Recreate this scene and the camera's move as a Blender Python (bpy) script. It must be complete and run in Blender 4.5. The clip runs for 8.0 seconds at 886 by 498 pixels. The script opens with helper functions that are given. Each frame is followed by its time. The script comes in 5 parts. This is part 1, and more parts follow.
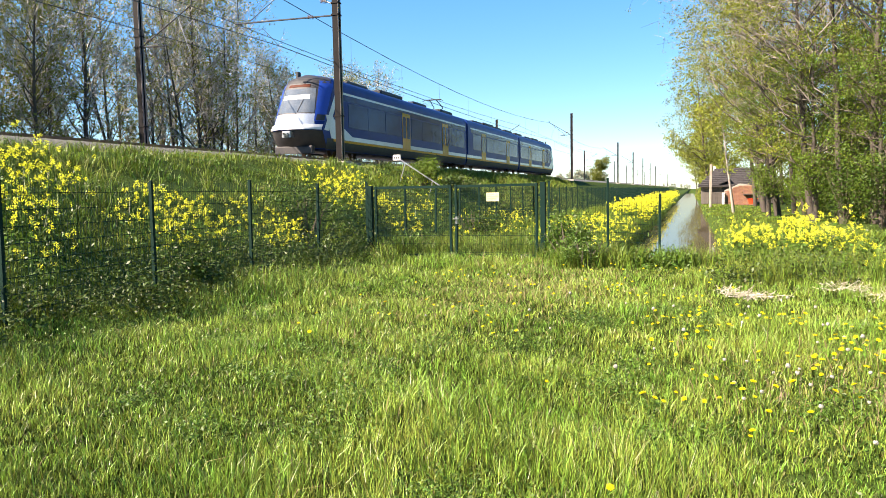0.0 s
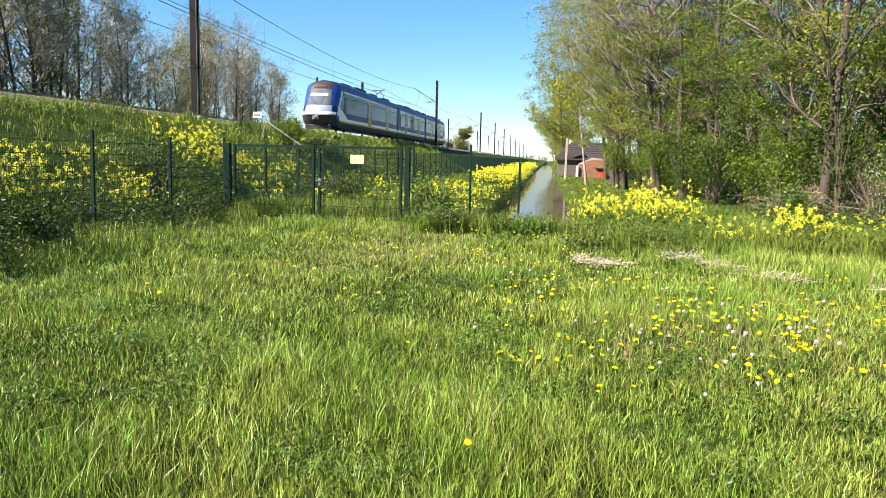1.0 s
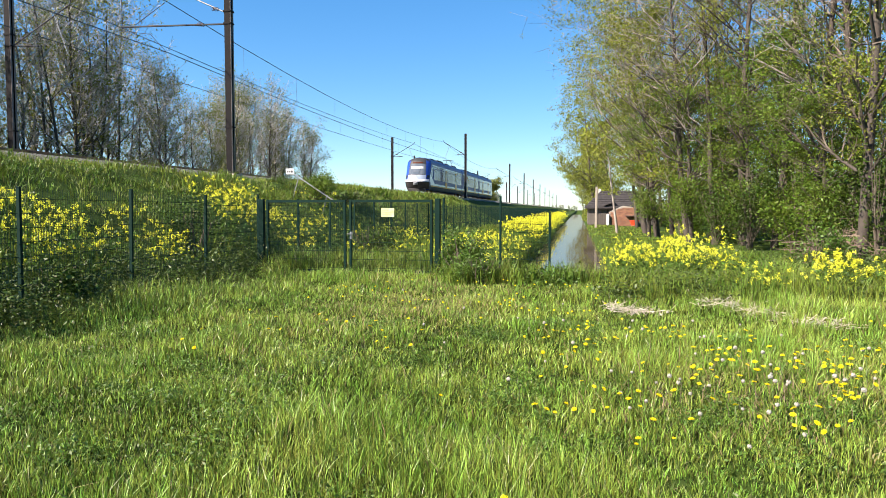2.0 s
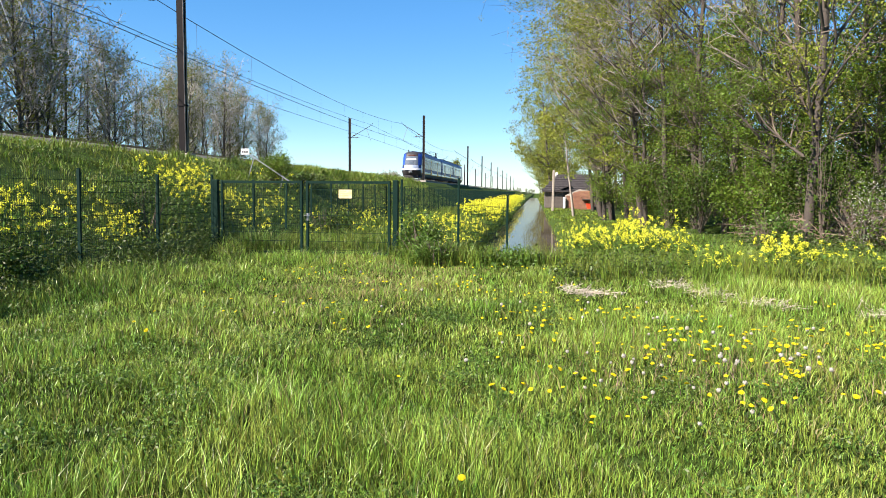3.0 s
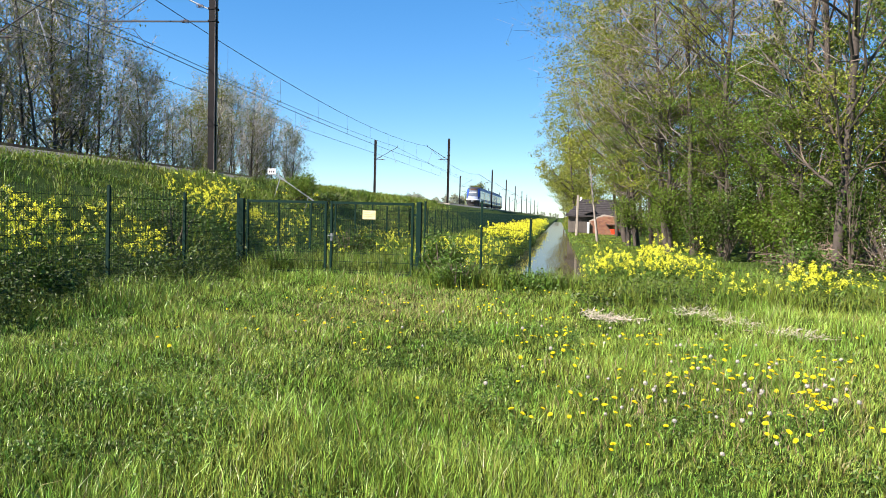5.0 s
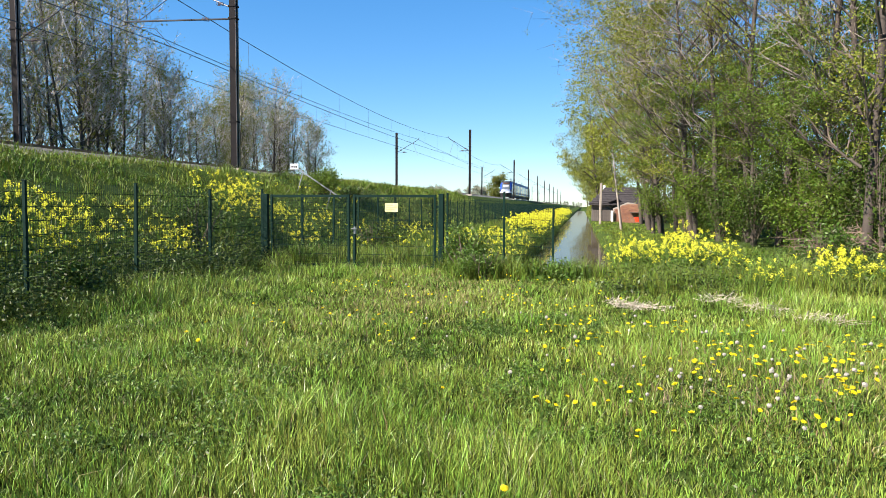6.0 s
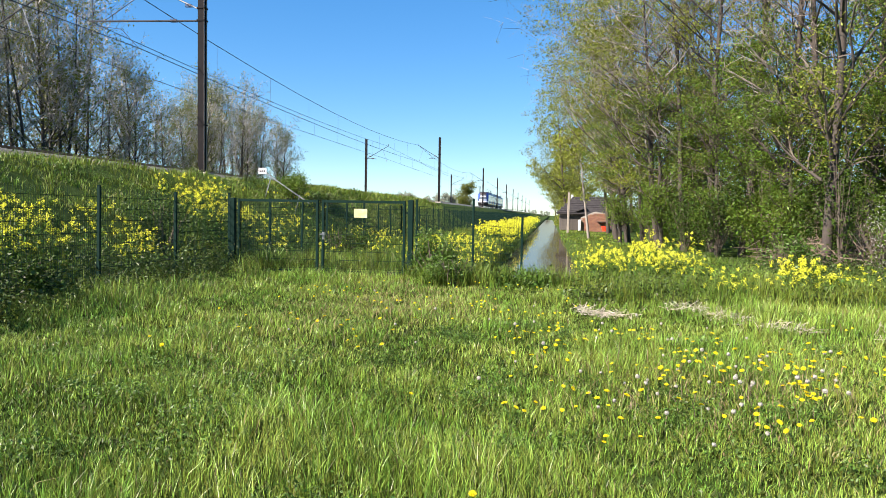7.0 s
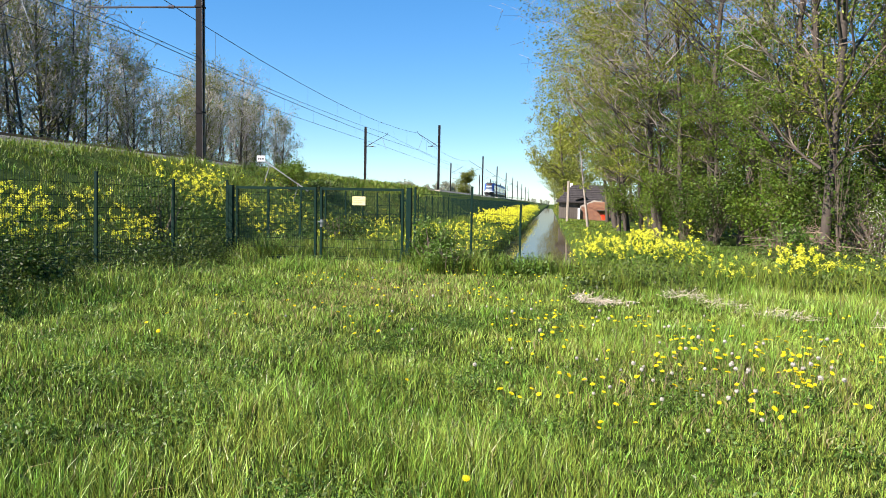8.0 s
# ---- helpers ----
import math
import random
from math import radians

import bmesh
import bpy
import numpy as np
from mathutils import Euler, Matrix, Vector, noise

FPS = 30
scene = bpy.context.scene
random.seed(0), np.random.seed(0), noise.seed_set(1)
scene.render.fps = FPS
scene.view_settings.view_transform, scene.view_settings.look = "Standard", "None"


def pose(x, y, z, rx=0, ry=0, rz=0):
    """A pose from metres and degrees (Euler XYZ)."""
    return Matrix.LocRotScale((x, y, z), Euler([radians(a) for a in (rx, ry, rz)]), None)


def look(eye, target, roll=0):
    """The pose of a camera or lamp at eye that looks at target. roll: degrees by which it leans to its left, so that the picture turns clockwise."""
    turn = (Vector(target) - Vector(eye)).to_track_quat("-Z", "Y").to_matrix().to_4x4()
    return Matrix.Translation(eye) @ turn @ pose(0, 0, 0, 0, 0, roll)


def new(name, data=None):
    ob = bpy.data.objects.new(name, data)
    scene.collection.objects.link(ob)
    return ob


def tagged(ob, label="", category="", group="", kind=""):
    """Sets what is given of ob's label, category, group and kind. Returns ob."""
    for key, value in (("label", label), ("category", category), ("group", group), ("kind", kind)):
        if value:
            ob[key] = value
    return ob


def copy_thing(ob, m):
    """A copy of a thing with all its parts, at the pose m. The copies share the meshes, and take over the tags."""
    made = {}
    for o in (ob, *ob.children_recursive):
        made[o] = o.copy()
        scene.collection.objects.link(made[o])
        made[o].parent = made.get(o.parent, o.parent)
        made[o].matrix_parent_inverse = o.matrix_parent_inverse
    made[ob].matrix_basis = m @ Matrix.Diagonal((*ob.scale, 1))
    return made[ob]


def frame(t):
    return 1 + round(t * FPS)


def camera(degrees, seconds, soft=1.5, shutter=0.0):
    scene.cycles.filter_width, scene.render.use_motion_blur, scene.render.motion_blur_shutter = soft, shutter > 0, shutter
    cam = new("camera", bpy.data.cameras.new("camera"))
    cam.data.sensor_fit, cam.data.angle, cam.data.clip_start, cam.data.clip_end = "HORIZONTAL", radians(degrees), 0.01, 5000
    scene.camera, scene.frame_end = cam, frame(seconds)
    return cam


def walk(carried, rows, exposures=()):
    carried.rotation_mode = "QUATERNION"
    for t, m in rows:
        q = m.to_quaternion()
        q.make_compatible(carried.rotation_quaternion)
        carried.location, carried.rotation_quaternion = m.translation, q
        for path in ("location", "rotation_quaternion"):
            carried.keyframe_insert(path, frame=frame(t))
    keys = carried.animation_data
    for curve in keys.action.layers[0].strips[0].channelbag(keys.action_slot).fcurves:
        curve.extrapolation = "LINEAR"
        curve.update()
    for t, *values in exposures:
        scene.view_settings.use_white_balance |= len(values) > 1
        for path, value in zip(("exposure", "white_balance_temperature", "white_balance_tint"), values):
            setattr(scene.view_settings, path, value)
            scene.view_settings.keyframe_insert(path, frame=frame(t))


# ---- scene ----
cam = camera(63.5, 8.0, soft=0.75)
EYE = 1.55
# seconds, sway of the eye, yaw, pitch, lean to the left
ROWS = [
    (0.0, 0.015, -0.049, 0.059, 19.14, -4.46, -1.12),
    (0.2, 0.000, -0.000, 0.000, 14.30, -4.11, 1.33),
    (0.3, 0.000, 0.000, 0.000, 12.54, -4.84, 1.35),
    (0.5, 0.010, 0.014, 0.012, 9.13, -4.83, 2.71),
    (1.0, -0.009, 0.007, 0.015, 8.12, -7.21, 1.29),
    (1.2, -0.011, 0.004, 0.040, 11.34, -5.77, -0.81),
    (2.3, -0.007, 0.005, 0.004, 10.22, -3.10, 0.39),
    (2.5, -0.000, 0.000, -0.000, 9.74, -3.45, 0.55),
    (3.0, -0.015, 0.018, 0.007, 7.27, -4.53, 0.45),
    (3.5, 0.004, -0.001, 0.009, 8.88, -1.65, -0.42),
    (4.0, -0.002, 0.014, 0.003, 8.37, -2.22, 0.33),
    (4.5, 0.024, -0.006, 0.004, 7.98, -2.10, -0.14),
    (4.7, -0.005, 0.012, 0.004, 8.45, -2.78, 0.82),
    (5.8, -0.001, -0.015, -0.007, 10.45, -2.36, 1.02),
    (6.0, 0.007, -0.018, -0.005, 10.98, -3.45, 0.26),
    (6.5, 0.004, -0.005, -0.018, 9.50, -3.25, 0.83),
    (7.0, -0.005, -0.010, -0.021, 8.47, -2.84, 0.99),
    (7.5, 0.011, -0.008, -0.028, 8.51, -4.32, 1.34),
    (8.0, 0.019, 0.008, -0.038, 8.41, -3.76, 1.11),
]
walk(cam, [(t, pose(x, y, EYE + z) @ pose(0, 0, 0, 0, 0, yaw) @ pose(0, 0, 0, 90 + pitch) @ pose(0, 0, 0, 0, 0, lean)) for t, x, y, z, yaw, pitch, lean in ROWS],
     exposures=[(0.0, 2.05, 7600, 21), (0.5, 1.88, 7400, 21), (1.0, 1.75, 7200, 20), (2.5, 1.61, 6900, 20), (4.0, 1.57, 6750, 20), (8.0, 1.55, 6750, 20)])

# ---- world and light ----
SUN_FROM = Vector((-0.6, -0.48, 0.64)).normalized()
world = bpy.data.worlds.new("world")
scene.world = world
world.use_nodes = True
sky = world.node_tree.nodes.new("ShaderNodeTexSky")
sky.sky_type = "NISHITA"
sky.sun_disc = False
sky.sun_elevation = math.asin(SUN_FROM.z)
sky.sun_rotation = math.atan2(SUN_FROM.x, SUN_FROM.y)
sky.altitude = 1000
sky.air_density, sky.dust_density, sky.ozone_density = 1.0, 0.0, 4.0
deep = world.node_tree.nodes.new("ShaderNodeHueSaturation")
deep.inputs["Saturation"].default_value = 1.5
even = world.node_tree.nodes.new("ShaderNodeGamma")
even.inputs["Gamma"].default_value = 0.72
world.node_tree.links.new(sky.outputs[0], even.inputs["Color"])
world.node_tree.links.new(even.outputs[0], deep.inputs["Color"])
clear = world.node_tree.nodes.new("ShaderNodeMix")
clear.data_type, clear.blend_type = "RGBA", "MULTIPLY"
clear.inputs[0].default_value = 1.0
clear.inputs[7].default_value = (0.80, 1.0, 1.06, 1)
world.node_tree.links.new(deep.outputs[0], clear.inputs[6])
world.node_tree.links.new(clear.outputs[2], world.node_tree.nodes["Background"].inputs[0])
world.node_tree.nodes["Background"].inputs[1].default_value = 0.1
sun = new("sun", bpy.data.lights.new("sun", "SUN"))
sun.data.energy, sun.data.angle, sun.data.color = 5.0, radians(0.5), (1.0, 0.95, 0.85)
sun.matrix_world = look((0, 0, 60), Vector((0, 0, 60)) - SUN_FROM)


# ---- materials ----
def shader(name, colour, rough=0.6, metal=0.0, spots=None, scale=8.0, fine=60.0, bump=0.15, island=0.0, object_random=0.0, through_light=0.0, coat=0.0, amount=0.6, gloss=0.5):
    """A surface with colour variation at two scales, fine relief and, for leaves, light that shines through."""
    m = bpy.data.materials.new(name)
    m.use_nodes = True
    t = m.node_tree
    n, l = t.nodes, t.links
    b = n["Principled BSDF"]
    b.inputs["Roughness"].default_value, b.inputs["Metallic"].default_value = rough, metal
    b.inputs["Specular IOR Level"].default_value = gloss
    if coat:
        b.inputs["Coat Weight"].default_value, b.inputs["Coat Roughness"].default_value = coat, 0.06
    place = n.new("ShaderNodeTexCoord")
    big, small = n.new("ShaderNodeTexNoise"), n.new("ShaderNodeTexNoise")
    for tex, s in ((big, scale), (small, fine)):
        tex.inputs["Scale"].default_value, tex.inputs["Detail"].default_value = s, 4
        l.new(place.outputs["Object"], tex.inputs["Vector"])
    second = spots or tuple(c * 0.6 for c in colour)
    ramp = n.new("ShaderNodeValToRGB")
    ramp.color_ramp.elements[0].position, ramp.color_ramp.elements[1].position = 0.36, 0.68
    ramp.color_ramp.elements[0].color = (*colour, 1)
    ramp.color_ramp.elements[1].color = (*[a + (c - a) * amount for a, c in zip(colour, second)], 1)
    l.new(big.outputs["Fac"], ramp.inputs["Fac"])
    tone = n.new("ShaderNodeHueSaturation")
    l.new(ramp.outputs["Color"], tone.inputs["Color"])
    value = n.new("ShaderNodeMapRange")
    value.inputs["From Min"].default_value, value.inputs["From Max"].default_value = 0.3, 0.7
    value.inputs["To Min"].default_value, value.inputs["To Max"].default_value = 0.86, 1.14
    l.new(small.outputs["Fac"], value.inputs["Value"])
    out = value.outputs["Result"]
    if island or object_random:
        if island:
            rnd = n.new("ShaderNodeNewGeometry").outputs["Random Per Island"]
        else:
            rnd = n.new("ShaderNodeObjectInfo").outputs["Random"]
        k = island or object_random
        spread = n.new("ShaderNodeMapRange")
        spread.inputs["To Min"].default_value, spread.inputs["To Max"].default_value = 1 - k, 1 + k
        l.new(rnd, spread.inputs["Value"])
        mul = n.new("ShaderNodeMath")
        mul.operation = "MULTIPLY"
        l.new(out, mul.inputs[0])
        l.new(spread.outputs["Result"], mul.inputs[1])
        out = mul.outputs[0]
        hue = n.new("ShaderNodeMapRange")
        hue.inputs["To Min"].default_value, hue.inputs["To Max"].default_value = 0.5 - 0.05 * k, 0.5 + 0.05 * k
        l.new(rnd, hue.inputs["Value"])
        l.new(hue.outputs["Result"], tone.inputs["Hue"])
    l.new(out, tone.inputs["Value"])
    l.new(tone.outputs["Color"], b.inputs["Base Color"])
    if bump:
        bp = n.new("ShaderNodeBump")
        bp.inputs["Strength"].default_value, bp.inputs["Distance"].default_value = bump, 0.02
        l.new(small.outputs["Fac"], bp.inputs["Height"])
        l.new(bp.outputs["Normal"], b.inputs["Normal"])
    if through_light:
        tr = n.new("ShaderNodeBsdfTranslucent")
        l.new(tone.outputs["Color"], tr.inputs["Color"])
        mix = n.new("ShaderNodeMixShader")
        mix.inputs["Fac"].default_value = through_light
        l.new(b.outputs["BSDF"], mix.inputs[1])
        l.new(tr.outputs["BSDF"], mix.inputs[2])
        l.new(mix.outputs["Shader"], n["Material Output"].inputs["Surface"])
    return m


GRASS = shader("grass_blades", (0.122, 0.203, 0.023), 0.4, spots=(0.25, 0.302, 0.05), scale=0.9, fine=4, bump=0, island=0.8, through_light=0.15, amount=0.95, gloss=0.42)
BANK = shader("bank_grass_blades", (0.0864, 0.144, 0.0144), 0.5, spots=(0.173, 0.202, 0.0252), scale=0.6, fine=4, bump=0, island=0.6, through_light=0.22, amount=0.9, gloss=0.35)
# Far darker than GRASS: the shade between taller blades is in its colour.
SHORT = shader("shaded_short_grass", (0.0324, 0.0576, 0.0072), 0.6, spots=(0.0576, 0.0792, 0.013), scale=1.2, fine=4, bump=0, island=0.6, through_light=0.15, gloss=0.15)
DRY = shader("dry_grass", (0.259, 0.209, 0.101), 0.7, scale=2, fine=20, bump=0, island=0.3, through_light=0.2, gloss=0.22)
# Dark soil, lowered further to stand for shaded gaps in the grass.
SOIL = shader("shade_darkened_soil", (0.03, 0.056, 0.01), 1.0, spots=(0.042, 0.06, 0.015), scale=0.7, fine=14, bump=0.6, gloss=0.05)
WEED = shader("weed_leaves", (0.0792, 0.144, 0.0173), 0.5, spots=(0.0468, 0.0972, 0.013), scale=1.2, fine=8, bump=0, island=0.4, through_light=0.3, gloss=0.4)
DARKWEED = shader("dark_weed_leaves", (0.054, 0.09, 0.013), 0.5, scale=1.2, fine=8, bump=0, island=0.4, through_light=0.25, gloss=0.35)
RAPE = shader("rape_petals", (0.82, 0.8, 0.05), 0.55, spots=(0.74, 0.78, 0.1), scale=2, fine=30, bump=0, island=0.2, through_light=0.3, gloss=0.22)
GOLD = shader("dandelion_petals", (0.64, 0.541, 0.0082), 0.6, spots=(0.59, 0.476, 0.0123), scale=20, fine=80, bump=0, through_light=0.15, gloss=0.2)
PUFF = shader("dandelion_seed", (0.3, 0.285, 0.235), 0.9, scale=20, fine=80, bump=0.2)
BARK = shader("bark", (0.0446, 0.0346, 0.0274), 0.85, spots=(0.072, 0.0612, 0.0432), scale=3, fine=25, bump=0.7)
TWIG = shader("grey_twigs", (0.238, 0.209, 0.18), 0.85, spots=(0.137, 0.112, 0.09), scale=1, fine=20, bump=0.2, island=0.25)
LEAF_MID = shader("fresh_bush_leaves", (0.0756, 0.126, 0.013), 0.5, spots=(0.122, 0.173, 0.018), scale=0.6, fine=5, bump=0, island=0.5, through_light=0.3, gloss=0.22)
TWIG_DARK = shader("brown_twigs", (0.122, 0.101, 0.0792), 0.9, spots=(0.0864, 0.0684, 0.054), scale=1, fine=20, bump=0.2, island=0.25, gloss=0.1)
DEADWOOD = shader("dead_branches", (0.18, 0.13, 0.0972), 0.85, spots=(0.158, 0.108, 0.0792), scale=2, fine=20, bump=0.2, island=0.3)
LEAF = shader("spring_leaves", (0.151, 0.18, 0.0202), 0.5, spots=(0.202, 0.202, 0.0288), scale=0.5, fine=5, bump=0, island=0.45, through_light=0.28, gloss=0.22)
# Colour and translucency lowered to imitate the shade inside the wood.
LEAF_DARK = shader("bush_leaves", (0.0324, 0.059, 0.00792), 0.5, spots=(0.0648, 0.104, 0.0115), scale=0.6, fine=5, bump=0, island=0.55, through_light=0.12, gloss=0.15)
LEAF_BUD = shader("budding_leaves", (0.151, 0.162, 0.0288), 0.5, spots=(0.101, 0.133, 0.0216), scale=0.4, fine=5, bump=0, island=0.35, through_light=0.4, gloss=0.22)
BLOSSOM = shader("white_blossom", (0.615, 0.607, 0.541), 0.7, scale=3, fine=20, bump=0, through_light=0.25, gloss=0.22)
FENCE = shader("green_coated_steel", (0.0033, 0.0187, 0.0132), 0.65, spots=(0.0066, 0.0248, 0.0187), scale=6, fine=70, bump=0.05, gloss=0.1)
STEEL = shader("galvanised_steel", (0.369, 0.377, 0.377), 0.4, 0.7, scale=8, fine=60, bump=0.1)
MAST = shader("weathered_mast_steel", (0.006, 0.0055, 0.006), 0.75, 0.0, spots=(0.012, 0.01, 0.009), scale=3, fine=40, bump=0.2, gloss=0.15)
# Lighter copy of the mast steel, for an edge that catches light.
MAST_LIT = shader("lit_flange_steel", (0.13, 0.11, 0.1), 0.5, 0.3, spots=(0.09, 0.065, 0.05), scale=3, fine=40, bump=0.2)
CONCRETE = shader("concrete", (0.302, 0.274, 0.23), 0.9, spots=(0.202, 0.18, 0.144), scale=5, fine=50, bump=0.4)
WIRE = shader("contact_wire", (0.04, 0.045, 0.05), 0.45, 0.5, scale=2, fine=20, bump=0)
CERAMIC = shader("insulator", (0.10, 0.075, 0.07), 0.25, scale=20, fine=90, bump=0)
BALLAST = shader("ballast", (0.12, 0.115, 0.1), 0.95, spots=(0.07, 0.075, 0.05), scale=14, fine=60, bump=1.0)
RAIL = shader("rail_steel", (0.20, 0.13, 0.095), 0.5, 0.6, scale=5, fine=40, bump=0.1)
SIGN = shader("pale_yellow_sign", (0.59, 0.508, 0.221), 0.45, spots=(0.64, 0.59, 0.41), scale=9, fine=40, bump=0)
WHITE = shader("white_paint", (0.64, 0.64, 0.623), 0.5, spots=(0.492, 0.492, 0.467), scale=6, fine=50, bump=0.05)
FADED = shader("faded_sign_print", (0.50, 0.42, 0.22), 0.6, scale=10, fine=50, bump=0)
LETTER = shader("dark_lettering", (0.05, 0.05, 0.05), 0.6, scale=10, fine=50, bump=0)
# Bonnet colour lightened to hold the sun's reflection on it.
BONNET_GLARE = shader("bonnet_paint_with_glare", (0.246, 0.295, 0.369), 0.35, spots=(0.205, 0.254, 0.328), scale=1.5, fine=30, bump=0.01, coat=0.4)
TWIG_BARE = shader("brown_grey_twigs", (0.36, 0.34, 0.31), 0.9, spots=(0.21, 0.19, 0.165), scale=1, fine=20, bump=0.2, island=0.35, gloss=0.1)
BLUE = shader("blue_train_paint", (0.0096, 0.056, 0.336), 0.4, spots=(0.0064, 0.036, 0.24), scale=1.2, fine=30, bump=0.01, coat=0.25)
NAVY = shader("dark_blue_train_paint", (0.0072, 0.0336, 0.176), 0.4, spots=(0.008, 0.024, 0.12), scale=1.2, fine=30, bump=0.01, gloss=0.1)
TRAINWHITE = shader("white_train_paint", (0.607, 0.615, 0.623), 0.35, spots=(0.508, 0.508, 0.5), scale=1.5, fine=30, bump=0.01, coat=0.4)
YELLOW = shader("yellow_train_paint", (0.697, 0.295, 0.00656), 0.4, spots=(0.64, 0.262, 0.00656), scale=1.5, fine=30, bump=0.01, gloss=0.25)
BLACK = shader("black_underframe", (0.016, 0.016, 0.018), 0.6, spots=(0.04, 0.034, 0.03), scale=3, fine=40, bump=0.2)
GREY = shader("dark_grey_plastic", (0.026, 0.028, 0.032), 0.55, spots=(0.045, 0.045, 0.047), scale=3, fine=40, bump=0.05, gloss=0.2)
# Dark tint, with the blue of mirrored sky put into the base colour.
PANE = shader("tinted_glass_with_sky_blue", (0.0063, 0.0273, 0.116), 0.1, scale=2, fine=20, bump=0, gloss=0.12)
SCREEN = shader("windscreen_glass", (0.07, 0.09, 0.11), 0.05, spots=(0.14, 0.155, 0.165), scale=1.3, fine=20, bump=0, coat=1.0)
AMBER = shader("display_board", (0.07, 0.016, 0.006), 0.5, scale=20, fine=60, bump=0, gloss=0.1)
RED = shader("red_plastic", (0.75, 0.06, 0.02), 0.45, scale=5, fine=40, bump=0)
SLATE = shader("dark_roof_slates", (0.0324, 0.0302, 0.0324), 0.85, spots=(0.0504, 0.0468, 0.0432), scale=2, fine=30, bump=0.3, object_random=0.12, gloss=0.2)
BRICK = shader("orange_brick", (0.259, 0.122, 0.072), 0.85, spots=(0.202, 0.101, 0.0648), scale=4, fine=40, bump=0.2, object_random=0.2)
BOARD = shader("grey_boards", (0.088, 0.076, 0.064), 0.85, spots=(0.056, 0.048, 0.04), scale=4, fine=40, bump=0.3, object_random=0.25)
# Greyed and lightened so that distance haze sits in the colour.
FARWOOD = shader("hazy_far_wood", (0.2, 0.225, 0.15), 0.9, spots=(0.25, 0.24, 0.19), scale=0.2, fine=3, bump=0, island=0.3, through_light=0.2, gloss=0.22)
POST = shader("pale_wooden_post", (0.288, 0.252, 0.202), 0.85, scale=3, fine=40, bump=0.3)

WATER = bpy.data.materials.new("ditch_water")
WATER.use_nodes = True
_b = WATER.node_tree.nodes["Principled BSDF"]
_b.inputs["Base Color"].default_value = (0.06, 0.052, 0.034, 1)
_b.inputs["Roughness"].default_value = 0.03
_n = WATER.node_tree.nodes.new("ShaderNodeTexNoise")
_n.inputs["Scale"].default_value = 2.5
_p = WATER.node_tree.nodes.new("ShaderNodeBump")
_p.inputs["Strength"].default_value, _p.inputs["Distance"].default_value = 0.35, 0.02
WATER.node_tree.links.new(_n.outputs["Fac"], _p.inputs["Height"])
WATER.node_tree.links.new(_p.outputs["Normal"], _b.inputs["Normal"])
_b.inputs["Specular IOR Level"].default_value = 0.0
_g, _m = WATER.node_tree.nodes.new("ShaderNodeBsdfGlossy"), WATER.node_tree.nodes.new("ShaderNodeMixShader")
_g.inputs["Roughness"].default_value = 0.04
_m.inputs["Fac"].default_value = 0.42
WATER.node_tree.links.new(_p.outputs["Normal"], _g.inputs["Normal"])
WATER.node_tree.links.new(_b.outputs["BSDF"], _m.inputs[1])
WATER.node_tree.links.new(_g.outputs["BSDF"], _m.inputs[2])
WATER.node_tree.links.new(_m.outputs["Shader"], WATER.node_tree.nodes["Material Output"].inputs["Surface"])


# ---- mesh helpers ----
def mesh_np(name, verts, faces, materials, slots=None, smooth=False):
    """A mesh from arrays: verts (n, 3); faces (m, k) or a list of such arrays."""
    blocks = faces if isinstance(faces, list) else [faces]
    blocks = [np.asarray(f) for f in blocks if len(f)]
    me = bpy.data.meshes.new(name)
    verts = np.asarray(verts, dtype=np.float32)
    me.vertices.add(len(verts))
    me.vertices.foreach_set("co", verts.ravel())
    loops = np.concatenate([f.ravel() for f in blocks]).astype(np.int32)
    sizes = np.concatenate([np.full(len(f), f.shape[1]) for f in blocks])
    me.loops.add(len(loops))
    me.loops.foreach_set("vertex_index", loops)
    me.polygons.add(len(sizes))
    starts = np.concatenate([[0], np.cumsum(sizes)[:-1]]).astype(np.int32)
    me.polygons.foreach_set("loop_start", starts)
    if slots is not None:
        me.polygons.foreach_set("material_index", np.asarray(slots, dtype=np.int32))
    me.polygons.foreach_set("use_smooth", np.full(len(sizes), bool(smooth)))
    for m in materials if isinstance(materials, (list, tuple)) else [materials]:
        me.materials.append(m)
    me.update(calc_edges=True)
    me.validate()
    return me


def put(name, me, parent=None, m=None, label="", category="", group="", kind=""):
    ob = new(name, me)
    if m is not None:
        ob.matrix_basis = m
    if parent is not None:
        ob.parent = parent
    return tagged(ob, label, category, group, kind)


def empty(name, m, label, category, group=""):
    ob = new(name)
    ob.empty_display_size = 0.2
    ob.matrix_basis = m
    return tagged(ob, label, category, group)


